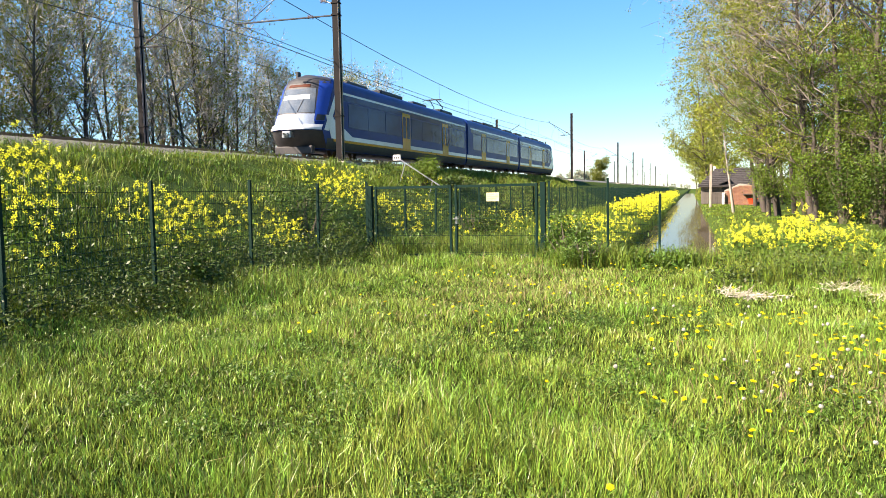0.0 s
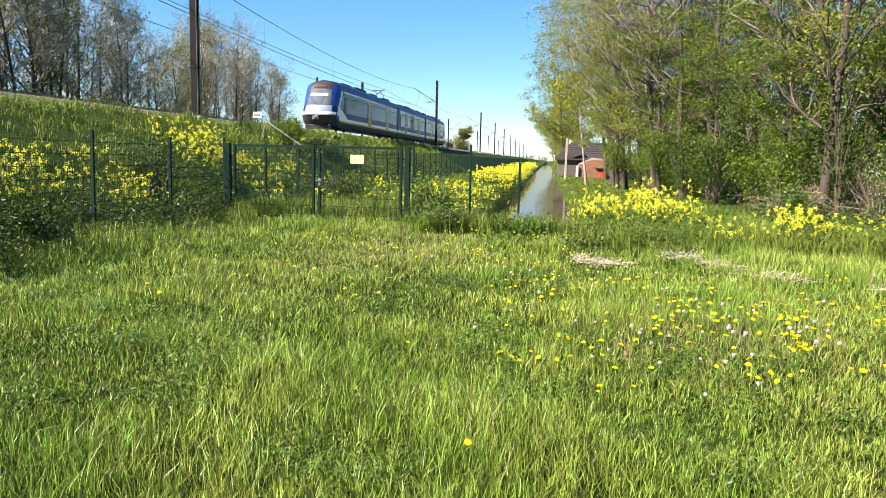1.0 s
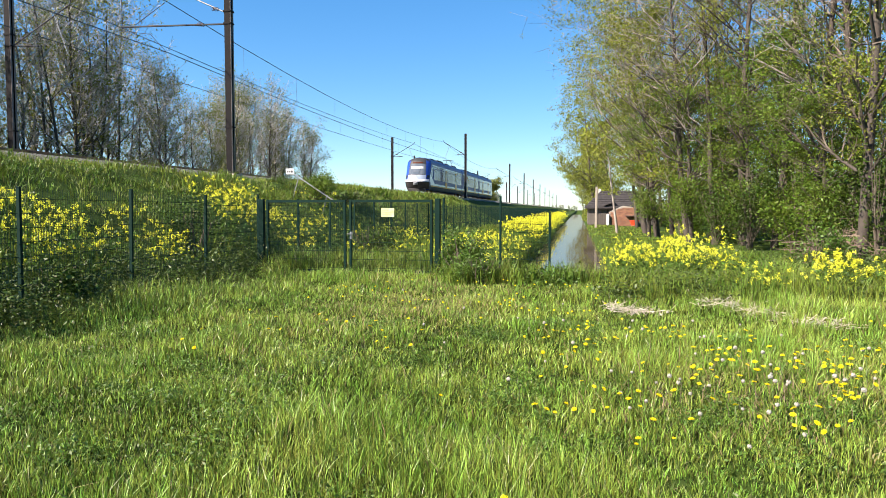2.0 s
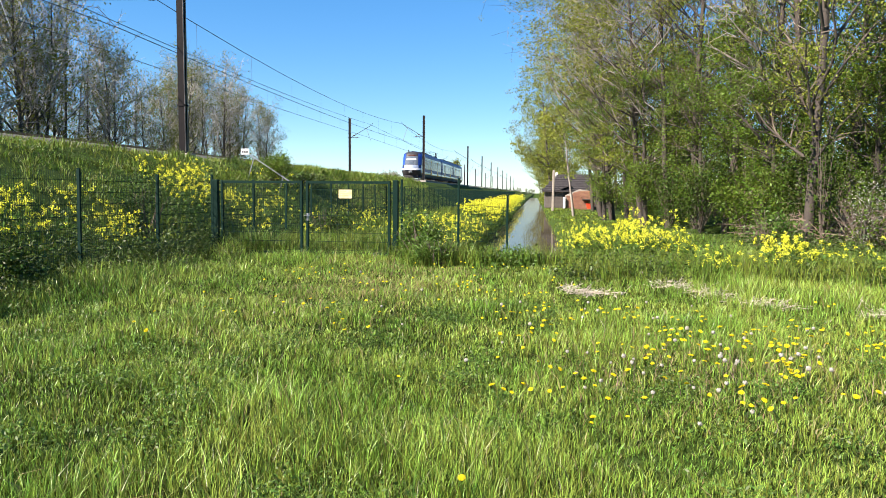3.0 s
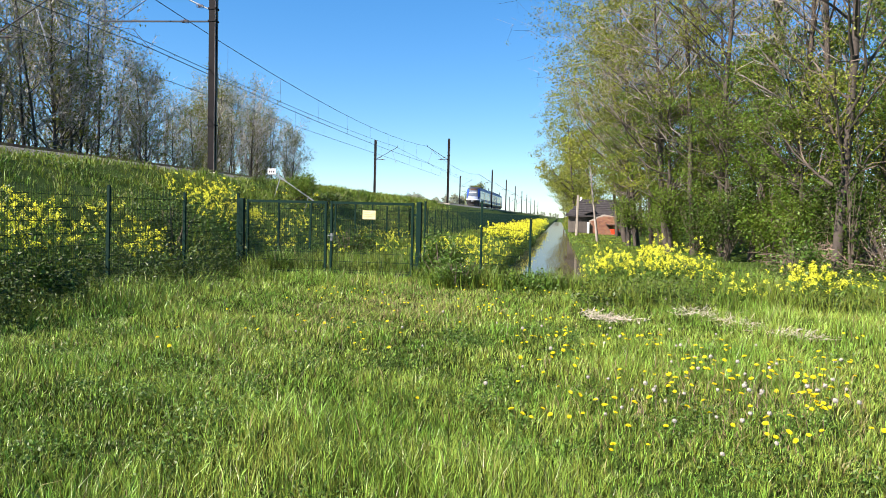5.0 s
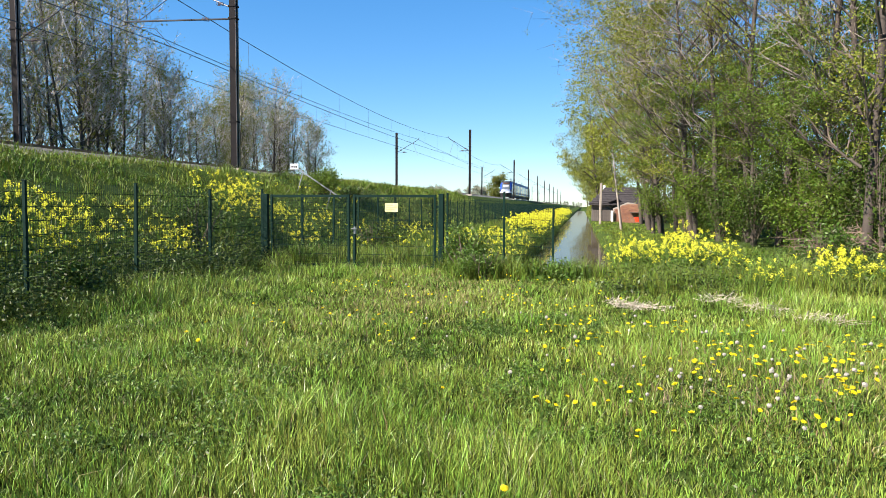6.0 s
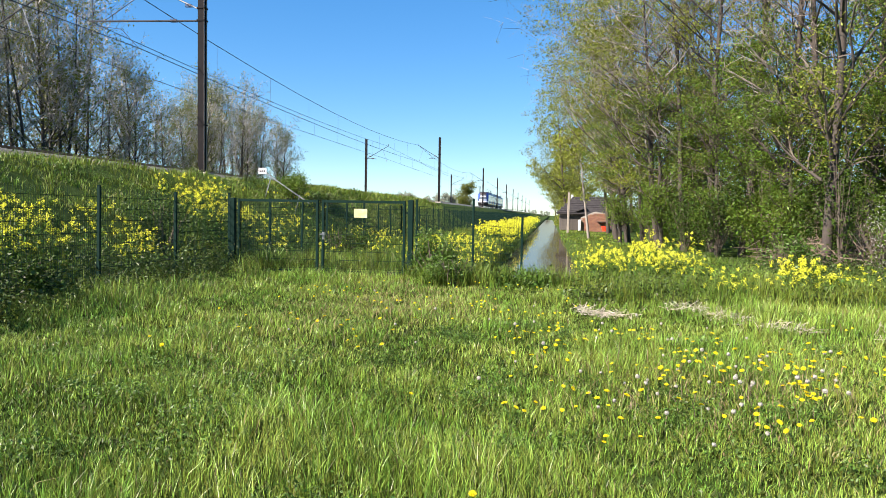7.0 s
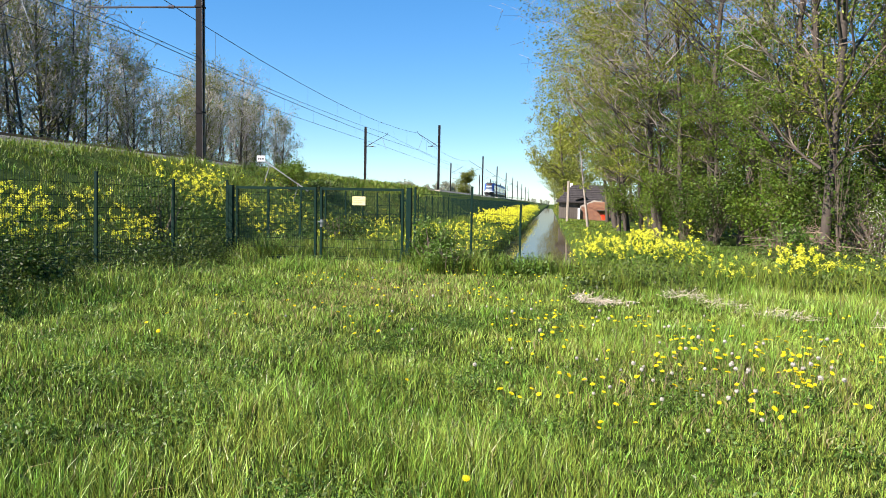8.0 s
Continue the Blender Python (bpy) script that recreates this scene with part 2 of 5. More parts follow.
class Build:
    """Gathers boxes, tubes and patches into one mesh."""

    def __init__(self):
        self.v, self.q, self.t, self.n = [], [], [], 0

    def add(self, v, q=None, t=None):
        v = np.asarray(v, dtype=float).reshape(-1, 3)
        if q is not None and len(q):
            self.q.append(np.asarray(q) + self.n)
        if t is not None and len(t):
            self.t.append(np.asarray(t) + self.n)
        self.v.append(v)
        self.n += len(v)
        return self

    def box(self, x0, x1, y0, y1, z0, z1, bevel=0.0):
        """A box; bevel takes its upright edges and its top edges off."""
        if bevel <= 0:
            v = [(x, y, z) for z in (z0, z1) for x, y in ((x0, y0), (x1, y0), (x1, y1), (x0, y1))]
            q = [(3, 2, 1, 0), (4, 5, 6, 7), (0, 1, 5, 4), (1, 2, 6, 5), (2, 3, 7, 6), (3, 0, 4, 7)]
            return self.add(v, q)
        b = bevel
        ring = [(x0 + b, y0), (x1 - b, y0), (x1, y0 + b), (x1, y1 - b), (x1 - b, y1), (x0 + b, y1), (x0, y1 - b), (x0, y0 + b)]
        inner = [(min(max(x, x0 + b), x1 - b), min(max(y, y0 + b), y1 - b)) for x, y in ring]
        v = [(x, y, z0) for x, y in ring] + [(x, y, z1 - b) for x, y in ring] + [(x, y, z1) for x, y in inner]
        q = [(i, (i + 1) % 8, 8 + (i + 1) % 8, 8 + i) for i in range(8)] + [(8 + i, 8 + (i + 1) % 8, 16 + (i + 1) % 8, 16 + i) for i in range(8)]
        q += [(16, 17, 18, 19), (16, 19, 20, 23), (20, 21, 22, 23)]
        return self.add(v, q)

    def tubes(self, p0, p1, r0, r1, sides=4):
        """Tapered tubes from p0 to p1, all at once."""
        p0, p1 = np.atleast_2d(np.asarray(p0, float)), np.atleast_2d(np.asarray(p1, float))
        r0, r1 = np.broadcast_to(r0, len(p0)), np.broadcast_to(r1, len(p0))
        d = p1 - p0
        d = d / np.maximum(np.linalg.norm(d, axis=1, keepdims=True), 1e-9)
        ref = np.where(np.abs(d[:, 2:3]) < 0.9, np.array([[0, 0, 1.0]]), np.array([[1.0, 0, 0]]))
        a = np.cross(d, ref)
        a /= np.linalg.norm(a, axis=1, keepdims=True)
        b = np.cross(d, a)
        ang = np.arange(sides) * 2 * np.pi / sides + np.pi / sides
        off = a[:, None] * np.cos(ang)[None, :, None] + b[:, None] * np.sin(ang)[None, :, None]
        v = np.concatenate([p0[:, None] + off * r0[:, None, None], p1[:, None] + off * r1[:, None, None]], axis=1)
        i = np.arange(sides)
        q = np.stack([i, sides + i, sides + (i + 1) % sides, (i + 1) % sides], axis=1)
        q = (q[None] + (np.arange(len(p0)) * 2 * sides)[:, None, None]).reshape(-1, 4)
        self.add(v, q)
        if sides == 4:
            cap = np.array([[0, 1, 2, 3], [7, 6, 5, 4]])
            self.q.append((cap[None] + (np.arange(len(p0)) * 8)[:, None, None]).reshape(-1, 4) + self.n - len(v.reshape(-1, 3)))
        return self

    def rod(self, points, r, sides=6):
        points = np.asarray(points, float)
        return self.tubes(points[:-1], points[1:], r, r, sides)

    def mesh(self, name, material, smooth=False):
        return mesh_np(name, np.concatenate(self.v), ([np.concatenate(self.q)] if self.q else []) + ([np.concatenate(self.t)] if self.t else []), material, smooth=smooth)


def part(name, build, material, parent, label="", m=None, smooth=False):
    return put(name, build.mesh(name, material, smooth), parent, m, label)


def leaves(rng, centres, size, flat=0.0):
    """Leaf blades, one at each centre: bent diamonds of four corners and a fold."""
    n = len(centres)
    u = rng.normal(size=(n, 3))
    u[:, 2] *= 1 - flat * 0.7
    u /= np.linalg.norm(u, axis=1, keepdims=True)
    w = np.cross(u, rng.normal(size=(n, 3)) + np.array([0, 0, 3.0 * flat]))
    w /= np.maximum(np.linalg.norm(w, axis=1, keepdims=True), 1e-6)
    s = (size * rng.uniform(0.6, 1.4, n))[:, None]
    v = np.stack([centres - u * s, centres + w * s * 0.45, centres + u * s, centres - w * s * 0.45], axis=1)
    return v.reshape(-1, 3), np.arange(n * 4).reshape(-1, 4)


def blades(rng, base, height, width, lean=0.35, tip=0.5, out=None):
    """Grass blades: each bends over at half its height and ends in a point."""
    n = len(base)
    a = rng.uniform(0, 2 * np.pi, n)
    side = np.stack([np.cos(a), np.sin(a), np.zeros(n)], axis=1) * (width * rng.uniform(0.6, 1.3, n))[:, None] * 0.5
    b = rng.uniform(0, 2 * np.pi, n) if out is None else out + rng.normal(0, 0.5, n)
    k = rng.uniform(0.05, lean, n) * height
    bend = np.stack([np.cos(b) * k, np.sin(b) * k, np.zeros(n)], axis=1)
    up = np.stack([np.zeros(n), np.zeros(n), height], axis=1)
    mid = base + up * 0.55 + bend * 0.45
    end = base + up * (1 - 0.3 * (k / height)[:, None]) + bend * (1 + tip)
    v = np.stack([base - side, base + side, mid + side * 0.8, mid - side * 0.8, end], axis=1).reshape(-1, 3)
    i = np.arange(n)[:, None] * 5
    return v, np.concatenate([i + np.array([[0, 1, 2]]), i + np.array([[0, 2, 3]]), i + np.array([[3, 2, 4]])])


# ---- the lie of the land ----
FENCE_X, GATE_Y, RAIL_Z = -7.56, 16.1, 3.4


def smooth(a, b, x):
    s = np.clip((np.asarray(x, float) - a) / (b - a), 0, 1)
    return s * s * (3 - 2 * s)


def rough(x, y):
    """Unevenness of the meadow."""
    return 0.05 * np.sin(0.9 * x + 0.4 * y) * np.sin(0.7 * y - 0.3 * x + 1) + 0.025 * np.sin(2.3 * x + 1.7 * y + 2) * np.sin(1.9 * y - 1.1 * x)


def height(x, y):
    x, y = np.asarray(x, float), np.asarray(y, float)
    h = rough(x, y) * (1 - smooth(60, 120, np.hypot(x, y)))
    bank = np.clip((-8.3 - x) / 5.3, 0, 1)
    h = h + 2.8 * bank ** 0.85
    h = h - 2.8 * smooth(29, 36, -x)
    ditch = smooth(-2.3, -1.5, x) * (1 - smooth(0.62, 1.15, x)) * smooth(14.6, 16.4, y)
    return h - 1.0 * ditch


# ---- ground, water, railway ----
def spaced(*stretches):
    return np.unique(np.concatenate([np.arange(a, b + 1e-6, s) for a, b, s in stretches]).round(3))


GX = spaced((-2400, -400, 250), (-400, -60, 20), (-60, -32, 2), (-32, 30, 0.4), (30, 60, 3), (60, 400, 20), (400, 2400, 250))
GY = spaced((-2400, -400, 250), (-400, -20, 20), (-20, 0, 1), (0, 40, 0.5), (40, 100, 1.5), (100, 300, 6), (300, 800, 50), (800, 3000, 250))


def sheet(name, xs, ys, func, material):
    X, Y = np.meshgrid(xs, ys)
    v = np.stack([X.ravel(), Y.ravel(), func(X, Y).ravel()], axis=1)
    w = len(xs)
    i = (np.arange(len(ys) - 1)[:, None] * w + np.arange(w - 1)[None]).ravel()
    return mesh_np(name, v, np.stack([i, i + 1, i + w + 1, i + w], axis=1), material, smooth=True)


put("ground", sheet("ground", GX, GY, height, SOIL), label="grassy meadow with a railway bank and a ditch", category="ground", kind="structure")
put("water", sheet("water", np.array([-2.6, 1.3]), spaced((14.8, 300, 20)), lambda X, Y: X * 0 - 0.42, WATER), label="still dark water in the narrow ditch", category="water", kind="structure")


def ballast_height(x, y):
    x = np.asarray(x, float)
    d = np.minimum(np.abs(x + 18.4), np.abs(x + 23.0))
    return 3.345 - 0.44 * smooth(1.45, 2.5, d) + 0.02 * np.sin(x * 9) * np.sin(np.asarray(y) * 0.7)


put("track_ballast", sheet("track_ballast", spaced((-26.4, -15.0, 0.3)), spaced((-150, 0, 10), (0, 120, 4), (120, 600, 20)), ballast_height, BALLAST), label="grey stone ballast under the two tracks", category="ballast", kind="structure")

sleeper = Build().box(-1.3, 1.3, -0.13, 0.13, 0, 0.14, 0.02).mesh("sleeper", BALLAST)
for k, cx in enumerate((-18.4, -23.0)):
    track = empty("railway_track", pose(cx, 0, 3.2), "straight railway track of rusty rails on concrete sleepers", "track", "railway tracks")
    for side in (-0.7525, 0.7525):
        prof = Build()
        prof.box(side - 0.036, side + 0.036, -150, 600, 0.26, 0.30)
        prof.box(side - 0.01, side + 0.01, -150, 600, 0.155, 0.26)
        prof.box(side - 0.07, side + 0.07, -150, 600, 0.14, 0.156)
        part("rail", prof, RAIL, track)
    for j in range(140):
        put("sleeper", sleeper, track, pose(0, 12 + j * 0.6, 0.02))

# ---- fence and gate ----
def fence_post(h=1.86, r=0.03):
    b = Build().box(-r, r, -r * 0.7, r * 0.7, -0.4, h, 0.006)
    return b.box(-r - 0.004, r + 0.004, -r * 0.7 - 0.004, r * 0.7 + 0.004, h, h + 0.012, 0.003)


def mesh_panel(length, h=1.8, pitch=0.05):
    """Double-wire mesh: upright wires between paired level wires."""
    b = Build()
    n = int(length / pitch)
    xs = (np.arange(n) + 0.5) * length / n
    b.tubes(np.stack([xs, xs * 0, xs * 0 + 0.05], 1), np.stack([xs, xs * 0, xs * 0 + h + 0.025], 1), 0.0028, 0.0028, 4)
    for z in np.arange(0.08, h + 0.001, 0.2):
        for y in (-0.007, 0.007):
            b.tubes([(0.0, y, z)], [(length, y, z)], 0.0055, 0.0055, 4)
    return b


POST_MESH = fence_post().mesh("fence_post", FENCE)
PANEL_MESH = mesh_panel(2.44).mesh("mesh_panel", FENCE)
fence = empty("track_fence", pose(FENCE_X, 1.1, 0), "long dark green wire mesh fence along the railway bank", "fence")
rng = np.random.default_rng(4)
for i in range(110):
    y = i * 2.5
    if abs(y + 1.1 - GATE_Y) < 1.0:
        put("post", POST_MESH, fence, pose(0, y, float(height(FENCE_X, y + 1.1)) + 0.09))
    else:
        put("post", POST_MESH, fence, pose(0, y, float(height(FENCE_X, y + 1.1)), rng.normal(0, 0.5), rng.normal(0, 0.5)))
    put("mesh_panel", PANEL_MESH, fence, pose(0, y + 0.03, float(height(FENCE_X, y + 2.3)), 0, 0, 90))

gate = empty("double_gate", pose(0, GATE_Y, 0), "closed dark green double gate of steel tube and wire mesh", "gate")
for x in (-7.46, -3.16):
    part("gate_post", Build().box(x - 0.06, x + 0.06, -0.06, 0.06, -0.5, 1.82, 0.01), FENCE, gate)
for x0, x1 in ((-7.34, -5.35), (-5.27, -3.28)):
    leaf = part("gate_leaf", Build().box(x0, x0 + 0.06, -0.03, 0.03, 0.1, 1.80, 0.008).box(x1 - 0.06, x1, -0.03, 0.03, 0.1, 1.80, 0.008)
                .box(x0 + 0.06, x1 - 0.06, -0.027, 0.027, 1.735, 1.795).box(x0 + 0.06, x1 - 0.06, -0.027, 0.027, 0.1, 0.16), FENCE, gate)
    put("wire_infill", mesh_panel(x1 - x0 - 0.12, 1.62).mesh("wire_infill", FENCE), leaf, pose(x0 + 0.06, 0, 0.12))
    for z in (0.35, 1.5):
        hx = x0 - 0.05 if x0 < -6 else x1 + 0.05
        part("hinge", Build().box(hx - 0.05, hx + 0.05, -0.02, 0.02, z, z + 0.05, 0.008), FENCE, leaf)
part("lock_case", Build().box(-5.25, -5.2, -0.05, 0.05, 0.88, 1.05, 0.008), STEEL, gate, "grey steel lock case")
part("handle", Build().box(-5.30, -5.16, -0.085, -0.065, 0.99, 1.01, 0.004).box(-5.27, -5.255, -0.085, -0.02, 0.985, 1.015), STEEL, gate, "steel lever handle")
board = part("sign_plate", Build().box(-4.485, -4.175, -0.05, -0.042, 1.40, 1.60, 0.003), SIGN, gate, "pale yellow sign plate with a line of writing")
wr = Build()
for i, (a, b) in enumerate(((-4.46, -4.25), (-4.46, -4.2), (-4.46, -4.3))):
    wr.box(a, b, -0.053, -0.0505, 1.455 + 0.045 * i, 1.47 + 0.045 * i)
part("writing", wr, FADED, board)

side_fence = empty("side_fence", pose(0, GATE_Y, 0), "short dark green mesh fence from the gate to the ditch", "fence")
for x, h in ((-3.02, 1.83), (-1.72, 1.86), (-0.62, 1.5)):
    put("post", fence_post(h, 0.025).mesh("post", FENCE), side_fence, pose(x, 0.0, 0))
put("mesh_panel", mesh_panel(1.27, 1.72).mesh("mesh_panel", FENCE), side_fence, pose(-3.0, 0, 0, 0, 1.0, 0))
put("mesh_panel", mesh_panel(1.06, 1.70).mesh("mesh_panel", FENCE), side_fence, pose(-1.70, 0, 0, 0, 3.0, 0))


# ---- catenary ----
def mast(name_y, x, h, reach, base_z=3.0, near=False):
    """A steel H-section mast with a cantilever that holds the wires; reach: to the track, signed."""
    m = empty("catenary_mast", pose(x, name_y, base_z), "dark weathered steel catenary mast on a concrete foot", "catenary mast", "masts along the railway")
    part("foundation", Build().box(-0.42, 0.42, -0.42, 0.42, -0.9, 0.16, 0.05), CONCRETE, m, "chipped concrete foundation")
    part("base_plate", Build().box(-0.27, 0.27, -0.27, 0.27, 0.162, 0.20, 0.01), MAST, m)
    col = Build()
    for s in (-1, 1):
        col.box(-0.14, 0.14, s * 0.13 - 0.014, s * 0.13 + 0.014, 0.2, h)
    col.box(-0.012, 0.012, -0.115, 0.115, 0.2, h)
    part("column", col, MAST, m)
    # Thin strips on one side carry the painted highlight of the flanges.
    fl = Build()
    fl.box(0.142, 0.156, -0.145, -0.05, 0.2, h).box(0.142, 0.156, 0.05, 0.145, 0.2, h)
    part("flange", fl, MAST_LIT, m, "edge of the flange, coloured pale as if lit")
    s = 1 if reach > 0 else -1
    low = 6.15
    if near:
        tip = reach * 1.8
        low = 6.78
        part("stay_tube", Build().rod([(s * 0.14, 0, low + 0.5), (reach * 1.13, 0, low + 2.0)], 0.035), STEEL, m, "bright galvanised stay tube")
        tubes = Build().rod([(s * 0.14, 0, low), (tip, 0, low + 0.1)], 0.04)
        tubes.rod([(tip * 0.97, 0, low - 0.05), (tip * 0.97, 0, low + 2.0)], 0.022).rod([(tip * 0.85, 0, low + 0.15), (reach * 1.03, 0, low + 1.08)], 0.02)
        bracket = part("cantilever", tubes, GREY, m, "dark tubular cantilever")
        part("registration_arm", Build().rod([(tip * 1.02, 0.0, low - 0.05), (reach * 1.28, 0.0, low - 0.28), (reach * 1.02, 0.0, low - 1.1)], 0.014), GREY, m)
        spots = ((s * 1.2, low + 0.02), (s * 0.5, low + 0.66))
    else:
        tubes = Build().rod([(s * 0.14, 0, low), (reach, 0, low + 1.75), (reach * 1.02, 0, low + 2.0)], 0.035).rod([(s * 0.14, 0, low + 0.02), (s * 1.5, 0, low - 0.05)], 0.03)
        bracket = part("cantilever", tubes, GREY, m, "dark tubular cantilever")
        part("registration_arm", Build().rod([(reach * 0.75, 0, low + 1.3), (reach * 0.95, 0, low - 0.45)], 0.02), STEEL, m)
        spots = ((s * 0.5, low + 0.28), (s * 0.9, low - 0.02))
    for px, pz in spots:
        ins = Build()
        for k in range(5):
            ins.tubes([(px + s * 0.06 * k, 0, pz + 0.006 * k)], [(px + s * (0.06 * k + 0.03), 0, pz + 0.006 * k)], 0.085, 0.085, 8)
        part("insulator", ins, CERAMIC, bracket)
    for z in (2.2, low - 0.03, low + 0.5):
        part("clamp", Build().box(-0.19, 0.19, -0.17, 0.17, z, z + 0.07, 0.01), MAST, m)
    return m


NEAR_Y = (29.9, 98, 163, 207, 250, 295, 340, 390, 450, 520)
FAR_Y = (-33, 29.5, 99.5, 188, 266, 315, 380, 440)
mast(-36, -15.3, 8.7, -3.0)
for y in NEAR_Y:
    mast(y, -15.3, 9.0, -3.0, near=y < 40)
for y in FAR_Y:
    mast(y, -26.1, 8.85, 3.2)


def wire(name, x, ys, z, sag, r, label, parts=10):
    pts = []
    for a, b in zip(ys[:-1], ys[1:]):
        n = parts if b - a < 110 else parts * 2
        for k in range(n):
            t = k / n
            pts.append((x, a + (b - a) * t, z - 4 * sag * t * (1 - t)))
    pts.append((x, ys[-1], z))
    ob = put(name, Build().rod(pts, r, 5).mesh(name, WIRE), label=label, category="overhead wire", group="wires over the tracks")
    return pts


SPANS_NEAR = [-36, *NEAR_Y]
SPANS_FAR = list(FAR_Y)
for x, ys in ((-18.3, SPANS_NEAR), (-23.2, SPANS_FAR)):
    zc, sc, zm, sm = (8.65, 0.35, 10.92, 1.1) if x > -20 else (9.12, 0.1, 11.0, 0.45)
    wire("catenary_wire", x, ys, zm, sm, 0.02, "thin dark catenary wire hanging between masts")
    wire("contact_wire", x, ys, zc, sc, 0.02, "taut dark contact wire over the track")
    drop = Build()
    for a, b in zip(ys[:4], ys[1:5]):
        for k in range(1, 9):
            t = k / 9
            drop.rod([(x, a + (b - a) * t, zc - 4 * sc * t * (1 - t)), (x, a + (b - a) * t, zm - 4 * sm * t * (1 - t))], 0.007, 4)
    put("dropper_wires", drop.mesh("dropper_wires", WIRE), label="short upright droppers between the two wires", category="dropper wires", kind="stuff")


# ---- train ----
TRAIN_HW = 1.42


def hw(z):
    """Half width of the body at a height over the rail."""
    z = np.asarray(z, float)
    low = 1 - 0.10 * np.clip((0.95 - z) / 0.6, 0, 1) ** 2
    up = np.sqrt(np.clip(1 - np.clip((z - 2.85) / 1.02, 0, 1) ** 4.5, 0.0, 1))
    return TRAIN_HW * low * np.maximum(up, 0.02)


def face_y(z):
    """How far the end of the train lies back at a height: bumper, bonnet, raked windscreen, roof."""
    return np.interp(z, [0.35, 0.8, 1.25, 1.4, 1.95, 3.2, 3.6, 3.86], [0.62, 0.2, 0.0, 0.16, 0.5, 1.22, 1.5, 2.05])


def face_point(u, z, out=0.0):
    """A point of the rounded end; u from -1 to 1 across."""
    x = hw(z) * u
    y = face_y(z) + 0.85 * np.abs(u) ** 3.0 - out
    return x, y


def face_patch(zs, u0, u1, out, flip=1):
    b = Build()
    u = np.linspace(0, 1, 13)
    V = []
    for z in zs:
        a = np.interp(z, [zs[0], zs[-1]], [u0[0], u0[1]])
        c = np.interp(z, [zs[0], zs[-1]], [u1[0], u1[1]])
        uu = a + (c - a) * u
        x, y = face_point(uu, z, out)
        V.append(np.stack([x, y, np.full_like(x, z)], 1))
    V = np.array(V).reshape(-1, 3)
    w = 13
    i = (np.arange(len(zs) - 1)[:, None] * w + np.arange(w - 1)[None]).ravel()
    return b.add(V, np.stack([i, i + 1, i + w + 1, i + w], 1))


def hull(length, nose):
    """Body shell along y from 0 to length; nose: with the rounded end at 0."""
    b = Build()
    zs = np.concatenate([np.linspace(0.35, 2.85, 13), 2.85 + 1.01 * np.sin(np.linspace(0.15, 1.45, 9))])
    zs[-1] = 3.858
    start = face_y(zs) + 0.85 if nose else zs * 0
    V = []
    for s in (1, -1):
        for yy in (0, 1):
            V.append(np.stack([s * hw(zs), start if yy == 0 else zs * 0 + length, zs], 1))
    n = len(zs)
    i = np.arange(n - 1)
    q = [np.stack([i, i + n, i + n + 1, i + 1], 1), np.stack([2 * n + i, 2 * n + i + 1, 3 * n + i + 1, 3 * n + i], 1)]
    q.append(np.array([[n - 1, 2 * n - 1, 4 * n - 1, 3 * n - 1]]))
    q.append(np.stack([i + n, i + 3 * n, i + 3 * n + 1, i + n + 1], 1))
    if not nose:
        q.append(np.stack([i, i + 1, i + 2 * n + 1, i + 2 * n], 1))
    q.append(np.array([[0, 2 * n, 3 * n, n]]))
    b.add(np.concatenate(V), np.concatenate(q))
    if nose:
        f = face_patch(list(zs), (-1, -1), (1, 1), 0.0)
        b.add(np.concatenate(f.v), np.concatenate(f.q))
    return b


def side_strip(x_out, y0, y1, z0, z1, y0_top=None, y1_top=None, sides=(1, -1)):
    """A thin slab on each flank, following the curve of the body; slanted ends if asked."""
    b = Build()
    y0t, y1t = y0 if y0_top is None else y0_top, y1 if y1_top is None else y1_top
    zs = np.linspace(z0, z1, 4)
    for s in sides:
        V = []
        for z in zs:
            k = (z - z0) / (z1 - z0)
            a, c = y0 + (y0t - y0) * k, y1 + (y1t - y1) * k
            for yy, o in ((a, -0.01), (a, x_out), (c, x_out), (c, -0.01)):
                V.append((s * (float(hw(z)) + o), yy, z))
        q = []
        for r in range(3):
            for e in range(3):
                p = r * 4 + e
                q.append((p, p + 1, p + 5, p + 4) if s > 0 else (p, p + 4, p + 5, p + 1))
        q += [(0, 3, 2, 1), (12, 13, 14, 15)]
        b.add(V, q)
    return b


def bogie(parent, y):
    bg = part("bogie", Build().box(-1.1, 1.1, y - 1.7, y + 1.7, 0.42, 0.72, 0.05).box(-1.2, -1.0, y - 1.5, y + 1.5, 0.3, 0.6, 0.04).box(1.0, 1.2, y - 1.5, y + 1.5, 0.3, 0.6, 0.04), BLACK, parent)
    for dy in (-1.2, 1.2):
        for s in (-0.75, 0.75):
            part("wheel", Build().tubes([(s - 0.06, y + dy, 0.42)], [(s + 0.06, y + dy, 0.42)], 0.42, 0.42, 16).tubes([(s - 0.07, y + dy, 0.42)], [(s + 0.07, y + dy, 0.42)], 0.30, 0.30, 16), RAIL, bg)


train = empty("train", pose(-18.4, 30, RAIL_Z + 0.1), "blue, white and yellow electric commuter train of three cars", "train")


